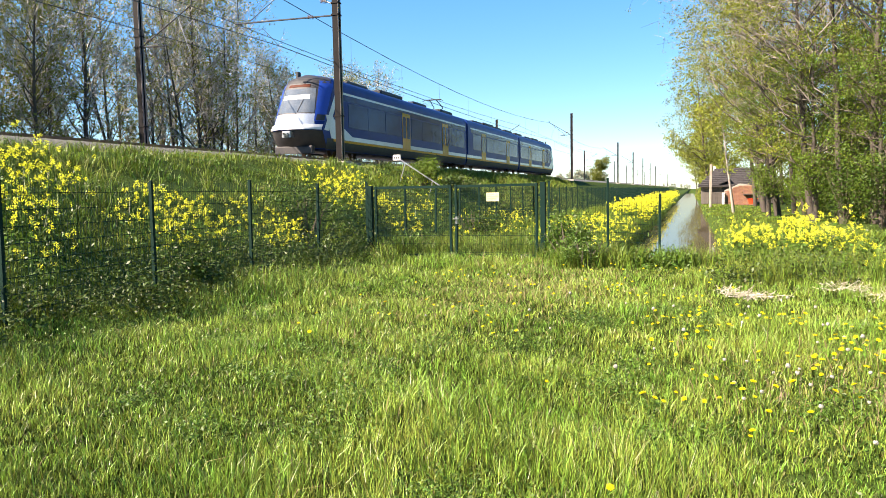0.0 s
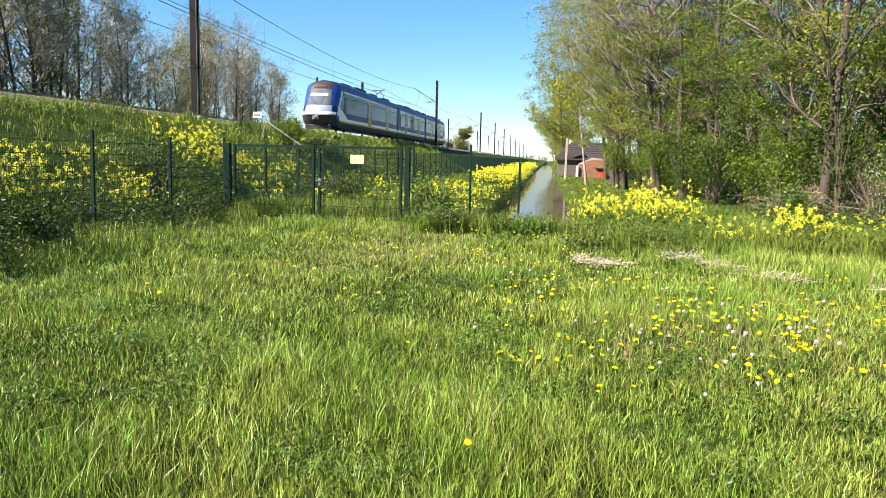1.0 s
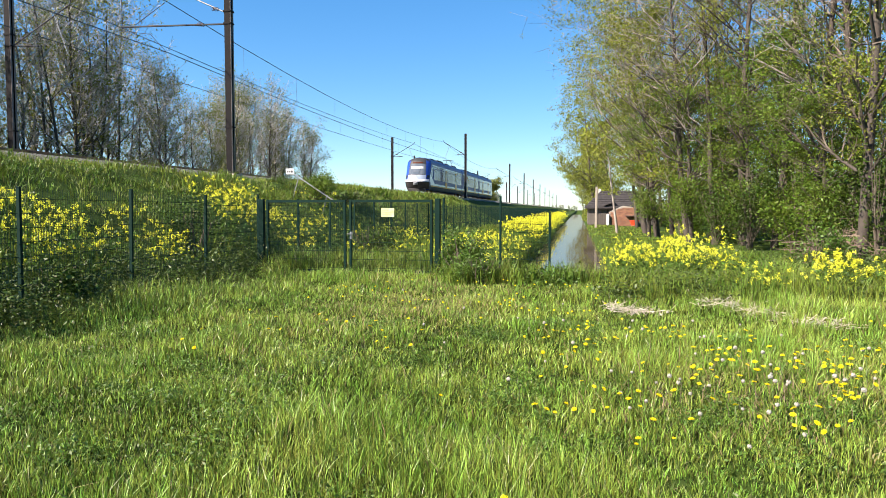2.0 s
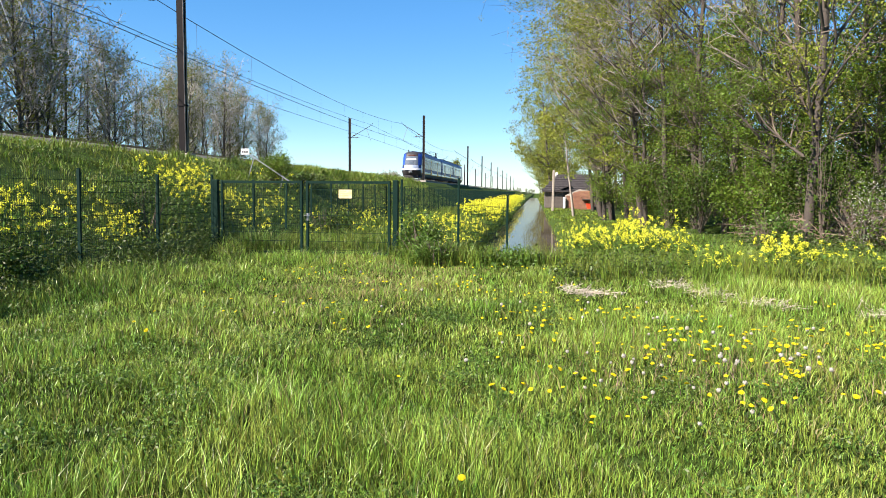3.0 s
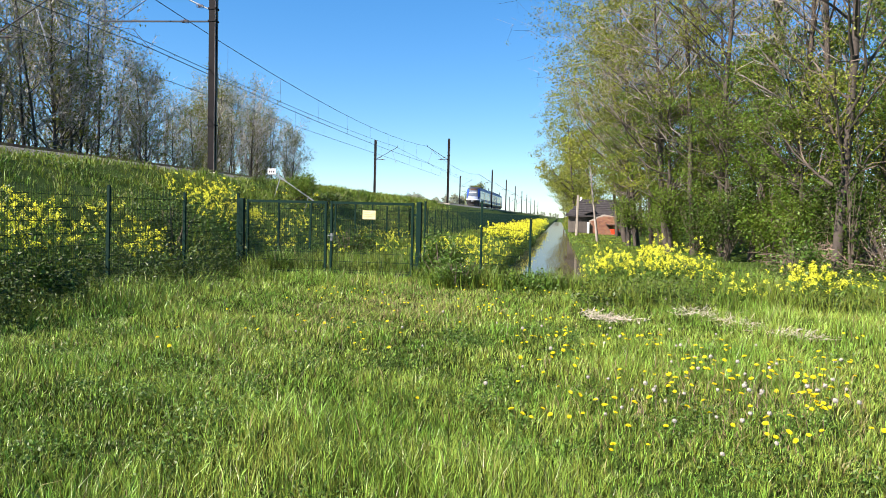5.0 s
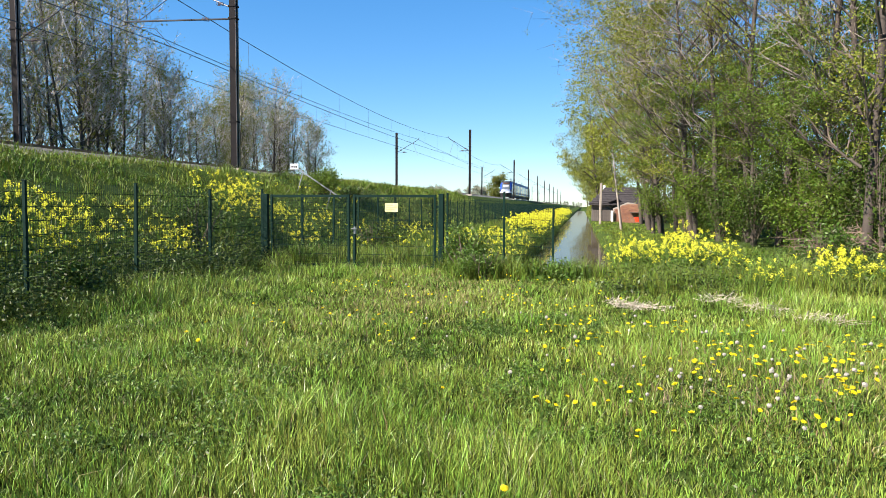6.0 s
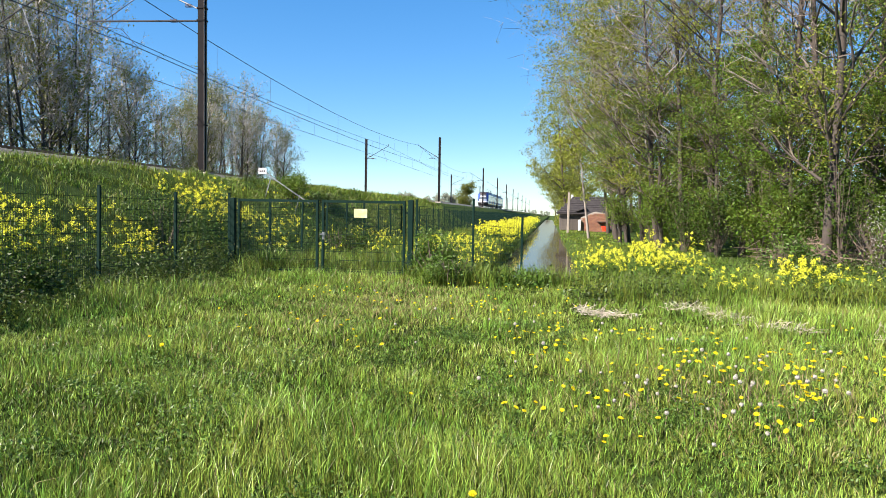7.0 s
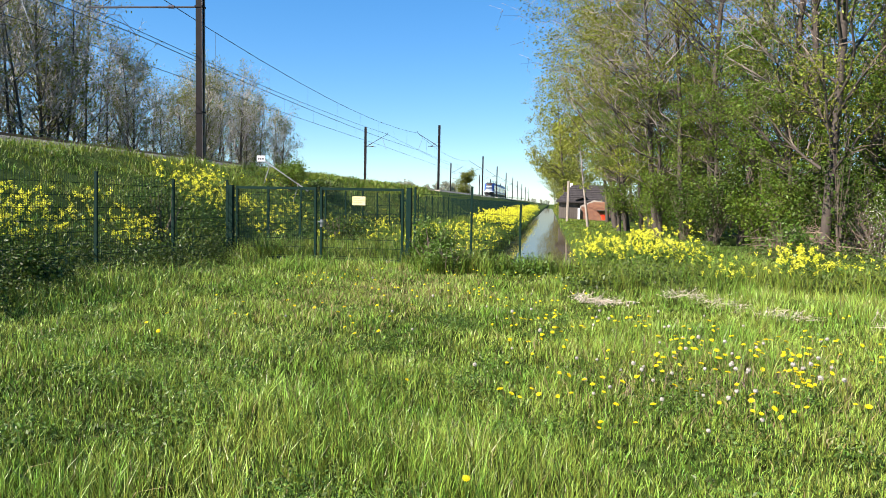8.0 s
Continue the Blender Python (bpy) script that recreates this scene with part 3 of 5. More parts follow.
def car(y0, length, nose, flip=False):
    """One car; its parts lie in the train's space."""
    m = pose(0, y0, 0) if not flip else pose(0, y0 + length, 0, 0, 0, 180)
    body = put("car_body", hull(length, nose).mesh("car_body", NAVY, False), train, m, "dark blue car body")
    first = 2.6 if nose else 0.25
    last = length - 0.25
    doors = ([11.8, 19.4] if length > 22 else [7.6, 15.2]) if nose else [4.6, length - 4.6]
    part("cantrail_stripe", side_strip(0.006, first + 0.4, last, 3.0, 3.1), TRAINWHITE, body, "white stripe under the roof")
    part("sill_band", side_strip(0.008, first - 0.6, last, 0.86, 1.06), TRAINWHITE, body, "pale grey lower band")
    part("sill_line", side_strip(0.010, first - 0.6, last, 0.74, 0.85), YELLOW, body, "yellow line along the sill")
    part("skirt", side_strip(0.004, first - 0.5, last, 0.37, 0.735), BLACK, body, "black skirt")
    part("blue_band", side_strip(0.005, first + 0.6, last, 2.72, 3.0), PANE, body, "dark band over the windows")
    edges = [first + 1.1] + [e for d in doors for e in (d - 0.85, d + 0.85)] + [last - 0.3]
    for a, c in zip(edges[::2], edges[1::2]):
        n = max(1, round((c - a) / 2.1))
        for k in range(n):
            w = (c - a) / n
            for s in (1, -1):
                part("window", side_strip(0.012, a + w * k + 0.03, a + w * (k + 1) - 0.03, 1.5, 2.66, sides=(s,)), PANE, body)
    for d in doors:
        for k in (-1, 1):
            for s in (1, -1):
                door = part("door", side_strip(0.02, d + (0.0 if k > 0 else -0.66) + 0.01, d + (0.66 if k > 0 else 0.0) - 0.01, 0.82, 2.86, sides=(s,)), YELLOW, body, "yellow door leaf")
                part("door_pane", side_strip(0.026, d + (0.1 if k > 0 else -0.56), d + (0.56 if k > 0 else -0.1), 1.45, 2.65, sides=(s,)), PANE, door)
    for ry, rl, rh in ((0.2, 2.6, 0.12), (0.38, 3.4, 0.2), (0.6, 2.4, 0.14), (0.82, 2.8, 0.18)):
        part("roof_unit", Build().box(-0.85, 0.85, length * ry, length * ry + rl, 3.7, 3.8 + rh, 0.08), GREY, body, "dark grey roof equipment box")
    part("underframe", Build().box(-1.15, 1.15, 2.2 if nose else 0.4, length - 0.4, 0.34, 0.8, 0.06), BLACK, body)
    bogie(body, 4.2 if nose else 1.6)
    bogie(body, length - 1.0)
    if nose:
        zs = list(np.linspace(1.98, 3.12, 8))
        part("windscreen", face_patch(zs, (-0.72, -0.62), (0.72, 0.62), 0.016), SCREEN, body, "raked windscreen reflecting the sky", smooth=True)
        part("screen_surround", face_patch(list(np.linspace(1.92, 3.62, 12)), (-0.77, -0.66), (0.77, 0.66), 0.010), BLACK, body, smooth=True)
        part("sun_blind", face_patch([2.62, 2.7, 2.82], (-0.55, -0.53), (0.5, 0.48), 0.019), WHITE, body, "pulled-down white sun blind", smooth=True)
        part("destination_display", face_patch([3.2, 3.32], (-0.42, -0.42), (0.42, 0.42), 0.022), AMBER, body, "unlit amber destination display", smooth=True)
        part("bonnet", face_patch(list(np.linspace(1.38, 1.93, 6)), (-0.8, -0.74), (0.8, 0.74), 0.012), BONNET_GLARE, body, "bonnet under the windscreen, paled for sun glare", smooth=True)
        for s in (-1, 1):
            part("blue_pillar", face_patch(list(np.linspace(1.6, 3.5, 11)), (s * 0.76, s * 0.66), (s * 1.0, s * 1.0), 0.013), BLUE, body, "bright blue corner pillar", smooth=True)
            part("headlight", face_patch(list(np.linspace(1.62, 1.9, 4)), (s * 0.80, s * 0.80), (s * 0.99, s * 0.99), 0.02), BLACK, body, "dark headlight lens", smooth=True)
        part("roof_cap", face_patch(list(np.linspace(3.4, 3.84, 6)), (-0.97, -0.97), (0.97, 0.97), 0.016), GREY, body, "dark roof cap over the windscreen", smooth=True)
        part("bumper_band", face_patch([1.2, 1.27, 1.34, 1.44], (-1, -1), (1, 1), 0.09), TRAINWHITE, body, "white bumper band", smooth=True)
        part("lower_fairing", face_patch([0.4, 0.6, 0.8, 1.0, 1.17], (-1, -1), (1, 1), 0.012), BLACK, body, "dark lower fairing", smooth=True)
        part("coupler_opening", face_patch([0.72, 0.9, 1.14], (-0.42, -0.42), (0.42, 0.42), 0.02), BLACK, body, smooth=True)
        part("coupler", Build().box(-0.24, 0.24, -0.18, 0.3, 0.85, 1.13, 0.04).box(-0.14, 0.14, -0.3, -0.17, 0.9, 1.06, 0.03).tubes([(0.0, -0.36, 0.98)], [(0.0, -0.2, 0.98)], 0.06, 0.06, 10), STEEL, body, "grey automatic coupler")
        part("plough", Build().box(-1.05, 1.05, 0.45, 0.75, 0.16, 0.5, 0.05), BLACK, body)
        for s in (1, -1):
            part("white_swoosh", side_strip(0.012, 1.02, 1.5, 1.2, 3.1, 2.4, 2.75, sides=(s,)), TRAINWHITE, body, "slanting white band behind the cab")
            part("nose_skirt", side_strip(0.006, 1.3, 3.2, 0.37, 0.86, sides=(s,)), BLACK, body, "black skirt behind the nose")
            part("white_wedge", side_strip(0.014, 1.75, 4.6, 0.87, 1.9, 1.25, 1.85, sides=(s,)), TRAINWHITE, body, "white wedge sweeping down to the sill")
            part("cab_side_window", side_strip(0.016, 2.0, 2.9, 1.75, 2.85, 2.6, 3.1, sides=(s,)), PANE, body)
        part("wiper", Build().rod([(0.25, face_point(0.2, 2.02, 0.03)[1], 2.02), (0.42, face_point(0.35, 2.6, 0.04)[1], 2.6)], 0.015), BLACK, body)
        part("horn", Build().box(-0.75, -0.6, 2.2, 2.5, 3.7, 4.08, 0.03), BLACK, body)
    return body


car(0, 24.6, True)
car(25.1, 17.9, False)
car(43.5, 20.4, True, True)
for y in (24.85, 43.25):
    part("gangway", Build().box(-1.2, 1.2, y - 0.35, y + 0.35, 0.9, 3.6, 0.1), BLACK, train, "black bellows between cars")
for o in train.children_recursive:
    o.data.transform(Matrix.Diagonal((1, 1, 1.09, 1)))
for y in (21.0,):
    panto = part("pantograph", Build().rod([(-0.5, y, 4.2), (-0.35, y + 1.1, 4.65), (-0.25, y - 0.2, 5.12)], 0.03).rod([(0.5, y, 4.2), (0.35, y + 1.1, 4.65), (0.25, y - 0.2, 5.12)], 0.03), BLACK, train, "raised black pantograph")
    part("contact_strip", Build().rod([(-0.8, y - 0.2, 5.02), (-0.6, y - 0.2, 5.13), (0.6, y - 0.2, 5.13), (0.8, y - 0.2, 5.02)], 0.025).rod([(-0.6, y + 0.1, 5.13), (0.6, y + 0.1, 5.13)], 0.02), GREY, panto)


# ---- shed ----
shed = empty("shed", pose(1.0, 73, 0.1), "old wooden shed with a dark slate hip roof", "shed")
wall = part("wall", Build().box(0, 6.4, 0, 4.6, 0, 1.75), BLACK, shed, "dark wall behind the boards")
plank = Build().box(-0.095, 0.095, -0.03, 0, 0, 1.72).mesh("plank", BOARD)
for i in range(32):
    put("plank", plank, wall, pose(0.1 + i * 0.2, -0.002, 0.0, 0, 0, 0))
plank_side = Build().box(-0.03, 0, -0.095, 0.095, 0, 1.72).mesh("plank", BOARD)
for i in range(22):
    put("plank", plank_side, wall, pose(-0.002, 0.1 + i * 0.2, 0))
roof = Build()
RX0, RX1, RY0, RY1 = -0.35, 6.8, -0.4, 5.0
rv = [(RX0, RY0, 1.7), (RX1, RY0, 1.7), (RX1, RY1, 1.7), (RX0, RY1, 1.7), (1.3, 2.3, 3.35), (5.6, 2.3, 3.35)]
rv += [(x, y, z - 0.1) for x, y, z in rv]
roof.add(rv, [(0, 1, 5, 4), (2, 3, 4, 5), (6, 10, 11, 7), (8, 11, 10, 9), (0, 6, 7, 1), (1, 7, 8, 2), (2, 8, 9, 3), (3, 9, 6, 0)], [(1, 2, 5), (3, 0, 4), (7, 11, 8), (9, 10, 6)])
roof_ob = part("roof", roof, SLATE, shed, "dark slate roof")
slate = Build().box(-0.22, 0.22, -0.3, 0.0, 0.0, 0.03).mesh("slate", SLATE)
slope = math.degrees(math.atan2(1.65, 2.7))
for r in range(9):
    k = r / 9
    xa, xb = RX0 + (1.3 - RX0) * k, RX1 + (5.6 - RX1) * k
    for i in range(int((xb - xa) / 0.46)):
        put("slate", slate, roof_ob, pose(xa + 0.23 + i * 0.46 + 0.1 * (r % 2), RY0 + 2.7 * k + 0.28, 1.73 + 1.65 * k + 0.17, slope, 0, 0))
part("chimney", Build().box(1.05, 1.3, 2.2, 2.5, 2.9, 3.6, 0.03), WHITE, shed, "small white chimney")
gable = part("door_hood", Build().add([(1.5, -0.5, 1.95), (2.5, -0.5, 2.3), (2.5, -0.5, 2.2), (1.5, -0.5, 1.85), (1.5, 0.4, 1.95), (2.5, 0.4, 2.3), (2.5, 0.4, 2.2), (1.5, 0.4, 1.85)],
                                      [(0, 1, 5, 4), (3, 7, 6, 2), (0, 3, 2, 1), (4, 5, 6, 7), (0, 4, 7, 3), (1, 2, 6, 5)]), SLATE, shed)
brick_wall = empty("brick_lean_to", pose(2.95, 70.2, 0.0), "orange brick lean-to with a slanting top beside the shed", "brick building")
core = part("wall", Build().add([(0, 0, 0), (2.6, 0, 0), (2.6, 1.5, 0), (0, 1.5, 0), (0.0, 0, 1.35), (1.3, 0, 1.95), (2.6, 0, 1.75), (0.0, 1.5, 1.35), (1.3, 1.5, 1.95), (2.6, 1.5, 1.75)],
                               [(0, 1, 6, 5), (2, 3, 7, 8), (1, 2, 9, 6), (3, 0, 4, 7), (4, 5, 8, 7), (5, 6, 9, 8), (0, 3, 2, 1)], [(0, 5, 4), (2, 8, 9)]), CONCRETE, brick_wall, "mortar and rubble core")
brick = Build().box(0, 0.24, -0.02, 0.0, 0, 0.075).mesh("brick", BRICK)
for r in range(20):
    z = 0.02 + r * 0.088
    for i in range(10):
        x = i * 0.26 + 0.13 * (r % 2)
        if x < 2.36 and z + 0.08 < np.interp(x, [0, 1.3, 2.6], [1.35, 1.95, 1.75]):
            put("brick", brick, core, pose(x, -0.002, z))
part("plank_shelf", Build().box(1.5, 2.9, -0.5, -0.03, 0.95, 1.02, 0.01), BOARD, brick_wall)
part("door_leaf", Build().box(-0.25, -0.05, -0.3, 0.5, 0, 1.15, 0.02), WHITE, brick_wall, "pale board leaning at the wall")
tub = Build().tubes([(0, 0, 0)], [(0, 0, 0.42)], 0.3, 0.42, 14).tubes([(0, 0, 0.42)], [(0, 0, 0.47)], 0.45, 0.45, 14)
put("plastic_tub", tub.mesh("plastic_tub", RED), None, pose(5.2, 69.2, 0.12), "red plastic tub standing by the brick wall", "tub")
put("plastic_drum", Build().tubes([(0, 0, 0)], [(0, 0, 0.4)], 0.26, 0.28, 12).tubes([(0, 0, 0.4)], [(0, 0, 0.44)], 0.2, 0.2, 12).mesh("plastic_drum", WHITE), None, pose(6.05, 68.8, 0.1), "small white plastic drum beside the tub", "drum")
put("wooden_post", Build().box(-0.1, 0.1, -0.1, 0.1, -0.3, 3.5, 0.03).mesh("wooden_post", POST), None, pose(1.5, 62, 0.0, 0, 0.6), "pale upright wooden post by the shed", "post")

# ---- fallen marker on the bank ----
marker = empty("fallen_marker_post", pose(-11.7, 28.9, 2.05), "white sign plate on a slanting white pole on the bank", "marker post")
part("pole", Build().rod([(-0.35, 0.04, 1.12), (1.75, -0.15, -0.2)], 0.028), STEEL, marker)
part("strut", Build().rod([(0.0, 0.04, 0.9), (-0.3, 0.04, -0.05)], 0.025), STEEL, marker)
part("strut", Build().rod([(1.3, -0.08, 0.13), (1.05, -0.05, -0.75)], 0.025), STEEL, marker)
plate = part("plate", Build().box(-0.56, -0.2, 0.0, 0.02, 1.02, 1.26, 0.01), WHITE, marker, "white plate with dark marks")
part("marks", Build().box(-0.51, -0.45, -0.004, -0.001, 1.09, 1.18).box(-0.42, -0.36, -0.004, -0.001, 1.09, 1.18).box(-0.33, -0.26, -0.004, -0.001, 1.09, 1.18), LETTER, plate)


# ---- trees ----
def skeleton(rng, tall, r0, crown, spread, up, primaries, lean=(0, 0), sub=7, twigs=4, stems=1):
    """Segments of trunk, limbs and twigs, and the places where leaves sit."""
    P0, P1, R0, R1, tips = [], [], [], [], []

    def line(p, d, length, r, n, droop, wander):
        pts, rad = [p], [r]
        for k in range(n):
            d = d + rng.normal(0, wander, 3) + np.array([0, 0, droop])
            d = d / np.linalg.norm(d)
            pts.append(pts[-1] + d * length / n)
            rad.append(r * (1 - (k + 1) / n * 0.82))
        for a, b, ra, rb in zip(pts[:-1], pts[1:], rad[:-1], rad[1:]):
            P0.append(a), P1.append(b), R0.append(ra), R1.append(rb)
        return pts, rad

    for s in range(stems):
        foot = np.array([0, 0, -0.3]) + (rng.normal(0, 0.35, 3) * np.array([1, 1, 0]) if stems > 1 else 0)
        trunk, tr = line(foot, np.array([lean[0] * 0.25 + rng.normal(0, 0.05), lean[1] * 0.25 + rng.normal(0, 0.05), 1.0]), tall * rng.uniform(0.88, 1), r0 / stems ** 0.4, 10, 0.03, 0.03)
        for k in range(primaries // stems):
            f = crown + (0.98 - crown) * (k + rng.uniform(0, 1)) / (primaries // stems)
            i = min(int(f * 10), 9)
            p = trunk[i] + (trunk[i + 1] - trunk[i]) * (f * 10 - i)
            a = rng.uniform(0, 2 * np.pi)
            d = np.array([np.cos(a) + lean[0], np.sin(a) + lean[1], up + rng.uniform(-0.2, 0.5)])
            d /= np.linalg.norm(d)
            ln = spread * tall * (0.45 + 0.9 * np.sin(np.pi * min(1, (1 - f) / (1 - crown) * 0.8 + 0.15))) * rng.uniform(0.6, 1.1)
            limb, lr = line(p, d, ln, tr[i] * 0.42, 5, 0.05, 0.13)
            for _ in range(sub):
                j = rng.integers(1, 5)
                q = limb[j] + (limb[j + 1] - limb[j]) * rng.uniform()
                e = (limb[j + 1] - limb[j]) / np.linalg.norm(limb[j + 1] - limb[j]) + rng.normal(0, 0.75, 3) + np.array([0, 0, 0.3])
                e /= np.linalg.norm(e)
                shoot, sr = line(q, e, ln * rng.uniform(0.25, 0.5), max(lr[j] * 0.45, 0.008), 3, 0.06, 0.16)
                tips.extend(shoot[1:])
                for _ in range(twigs):
                    g = rng.integers(0, 3)
                    w = e + rng.normal(0, 0.8, 3)
                    w /= np.linalg.norm(w)
                    end = shoot[g + 1] + w * ln * rng.uniform(0.08, 0.22)
                    P0.append(shoot[g + 1]), P1.append(end), R0.append(max(sr[g + 1] * 0.6, 0.006)), R1.append(0.003)
                    tips.append(end)
    return np.array(P0), np.array(P1), np.array(R0), np.array(R1), np.array(tips)


def make_tree(seed, label, group, leaf, n_leaf, size, bark=TWIG, stem=BARK, cloud=0.28, thin=1.0, clumps=1.0, leaf_top=1.0, **kw):
    rng = np.random.default_rng(seed)
    P0, P1, R0, R1, tips = skeleton(rng, **kw)
    tree = empty("tree", pose(0, 0, 0), label, "tree", group)
    thick = R0 > 0.03
    wood = Build()
    wood.tubes(P0[thick], P1[thick], R0[thick], R1[thick], 6)
    part("trunk", wood, stem, tree, smooth=True)
    twig = Build()
    small = ~thick & (R0 < 0.016)
    mid = ~thick & ~small
    twig.tubes(P0[mid], P1[mid], R0[mid] * thin, R1[mid] * thin, 3)
    a, b, ra, rb = P0[small], P1[small], R0[small][:, None] * thin, R1[small][:, None] * thin
    w = np.cross(b - a, rng.normal(size=a.shape))
    w /= np.maximum(np.linalg.norm(w, axis=1, keepdims=True), 1e-9)
    twig.add(np.stack([a - w * ra, a + w * ra, b + w * rb, b - w * rb], 1), np.arange(len(a) * 4).reshape(-1, 4))
    tagged(part("branchwork", twig, bark, tree), kind="stuff")
    if n_leaf:
        seats = tips[tips[:, 2] < leaf_top * tips[:, 2].max()]
        seats = seats[rng.permutation(len(seats))[:int(len(seats) * clumps)]]
        c = seats[rng.integers(0, len(seats), n_leaf)] + rng.normal(0, 1, (n_leaf, 3)) * np.array([cloud, cloud, cloud * 0.5])
        v, q = leaves(rng, c, size)
        put("crown", mesh_np("crown", v, q, leaf), tree)
    return tree


def plant_tree(src, x, y, turn, s=1.0, z=None):
    t = copy_thing(src, pose(x, y, float(height(x, y)) if z is None else z, 0, 0, turn))
    t.scale = (s, s, s * (0.95 + 0.1 * ((x * 7 + y * 3) % 1)))
    return t


def discard(src):
    for o in (*src.children_recursive, src):
        bpy.data.objects.remove(o)


rng = np.random.default_rng(11)
BARE = "slender tree with grey bare twigs and few fresh leaves"
bare = [make_tree(20 + i, BARE, "bare wood behind the railway", LEAF_BUD, n, 0.085, bark=TWIG_BARE, tall=15.5, r0=0.17, crown=0.14, spread=0.205, up=1.15, primaries=34, sub=8, twigs=6, stems=st, thin=2.2, cloud=0.25, clumps=0.5)
        for i, (n, st) in enumerate(((2300, 1), (3000, 2), (6500, 1), (2000, 3)))]
spots = []
for row, x in enumerate((-34.5, -38.5, -43)):
    for y in np.arange(19 + row * 1.3, 94 + row, 2.5 + 0.5 * row):
        spots.append((x + rng.uniform(-1.3, 1.3), y + rng.uniform(-1.4, 1.4), row))
for x, y, row in spots:
    if (row == 2 and (y > 48 or rng.uniform() < 0.6)) or (row == 1 and rng.uniform() < 0.32):
        continue
    k = 2 if rng.uniform() < 0.24 else int(rng.choice([0, 1, 3]))
    s = float(np.interp(y, [20, 45, 50, 57, 66, 76, 94], [1.0, 1.05, 1.05, 0.84, 0.8, 0.98, 0.84])) * rng.uniform(0.84, 1.06)
    plant_tree(bare[k], x, y, rng.uniform(0, 360), s)
plant_tree(bare[2], -34.0, 45.5, 60, 1.12)
for b in bare:
    discard(b)

LEAFY = "tall tree in fresh yellow-green spring leaf"
kw = dict(r0=0.19, sub=8, twigs=3, thin=1.3, leaf_top=0.86)
dense = make_tree(49, "leafy tree hung with dense green foliage down its trunk", "wood beside the ditch", LEAF_MID, 17000, 0.06, bark=TWIG_DARK, tall=11, r0=0.2, crown=0.15, spread=0.25, up=0.3, primaries=40, sub=8, twigs=2, cloud=0.3, clumps=0.13, leaf_top=0.95)
leafy = [make_tree(40, LEAFY, "wood beside the ditch", LEAF, 12500, 0.058, bark=TWIG_DARK, tall=16, crown=0.2, up=0.6, spread=0.29, primaries=28, cloud=0.3, clumps=0.14, **kw),
         make_tree(41, LEAFY, "wood beside the ditch", LEAF, 12000, 0.056, bark=TWIG_DARK, tall=17, crown=0.24, up=0.8, spread=0.30, primaries=26, lean=(-0.25, 0), cloud=0.28, clumps=0.12, **kw),
         make_tree(52, LEAFY, "wood beside the ditch", LEAF, 16000, 0.06, bark=TWIG, tall=15, crown=0.2, up=0.35, spread=0.31, primaries=32, lean=(-0.38, -0.1), cloud=0.34, clumps=0.16, **kw)]
grey = make_tree(43, "tall half-bare tree with pale grey twigs", "wood beside the ditch", LEAF, 4000, 0.045, tall=17, r0=0.17, crown=0.3, spread=0.30, up=0.9, primaries=26, sub=9, twigs=6, lean=(-0.3, 0), thin=1.8, clumps=0.1, cloud=0.2)
ivy = make_tree(44, "tall dark tree with an ivy-covered trunk", "wood beside the ditch", LEAF_MID, 12000, 0.06, bark=TWIG_DARK, tall=16, r0=0.20, crown=0.06, spread=0.17, up=1.0, primaries=30, sub=7, twigs=2, cloud=0.34, clumps=0.2, leaf_top=0.6)
edge = [(11.6, 21.0, 4, 0.9), (8.2, 28.0, 4, 0.9), (7.1, 33.1, 1, 1.0), (7.6, 30.2, 4, 0.85), (6.2, 34.5, 3, 0.95), (5.3, 36.3, 2, 0.95), (4.5, 42.3, 2, 1.0), (5.7, 45.5, 3, 0.95),
        (4.5, 50, 2, 1.05), (5.0, 57, 6, 1.05), (6.4, 62, 3, 1.0), (8.8, 69, 6, 0.95), (8.6, 78, 6, 1.0), (1.9, 83, 6, 1.0), (2.0, 90, 6, 0.95), (4.6, 99, 6, 0.9), (4.8, 110, 6, 0.9), (4.6, 124, 6, 0.9), (5.0, 142, 6, 0.9),
        (10.5, 26.0, 4, 0.95), (14.5, 26.5, 3, 1.0), (11.0, 31.5, 4, 1.0), (9.3, 36.5, 4, 1.0), (13.0, 36, 3, 1.0), (8.3, 42.5, 4, 1.0), (12.0, 44, 3, 1.05), (9.5, 53, 4, 1.05), (17.5, 33, 4, 1.0), (16.5, 24.5, 1, 1.0),
        (7.6, 39.0, 0, 0.95), (3.95, 41.6, 5, 0.7), (5.3, 35.6, 5, 0.75), (6.9, 31.0, 5, 0.7), (8.6, 27.2, 5, 0.6), (11.2, 25.2, 5, 0.62), (13.8, 24.2, 5, 0.66), (6.6, 38.0, 5, 0.8), (3.4, 160, 6, 0.9), (2.4, 185, 6, 0.9), (1.6, 215, 6, 0.9), (2.8, 240, 6, 0.9), (14.5, 21.5, 4, 0.9), (12.6, 29.5, 4, 1.0), (13.2, 23.4, 1, 0.9), (9.6, 27.2, 3, 0.95), (18.5, 38, 3, 1.0), (2.2, 88, 6, 0.8), (2.0, 97, 6, 0.85), (5.2, 66, 6, 0.95)]
upright = make_tree(45, "tall tree with a dark upright trunk", "wood beside the ditch", LEAF, 9000, 0.046, bark=TWIG_DARK, tall=17, r0=0.165, crown=0.14, spread=0.26, up=0.7, primaries=28, sub=9, twigs=4, thin=1.5, cloud=0.3, clumps=0.07)
upright.matrix_basis = pose(8.05, 22.5, 0, 0, 0.5, 0)
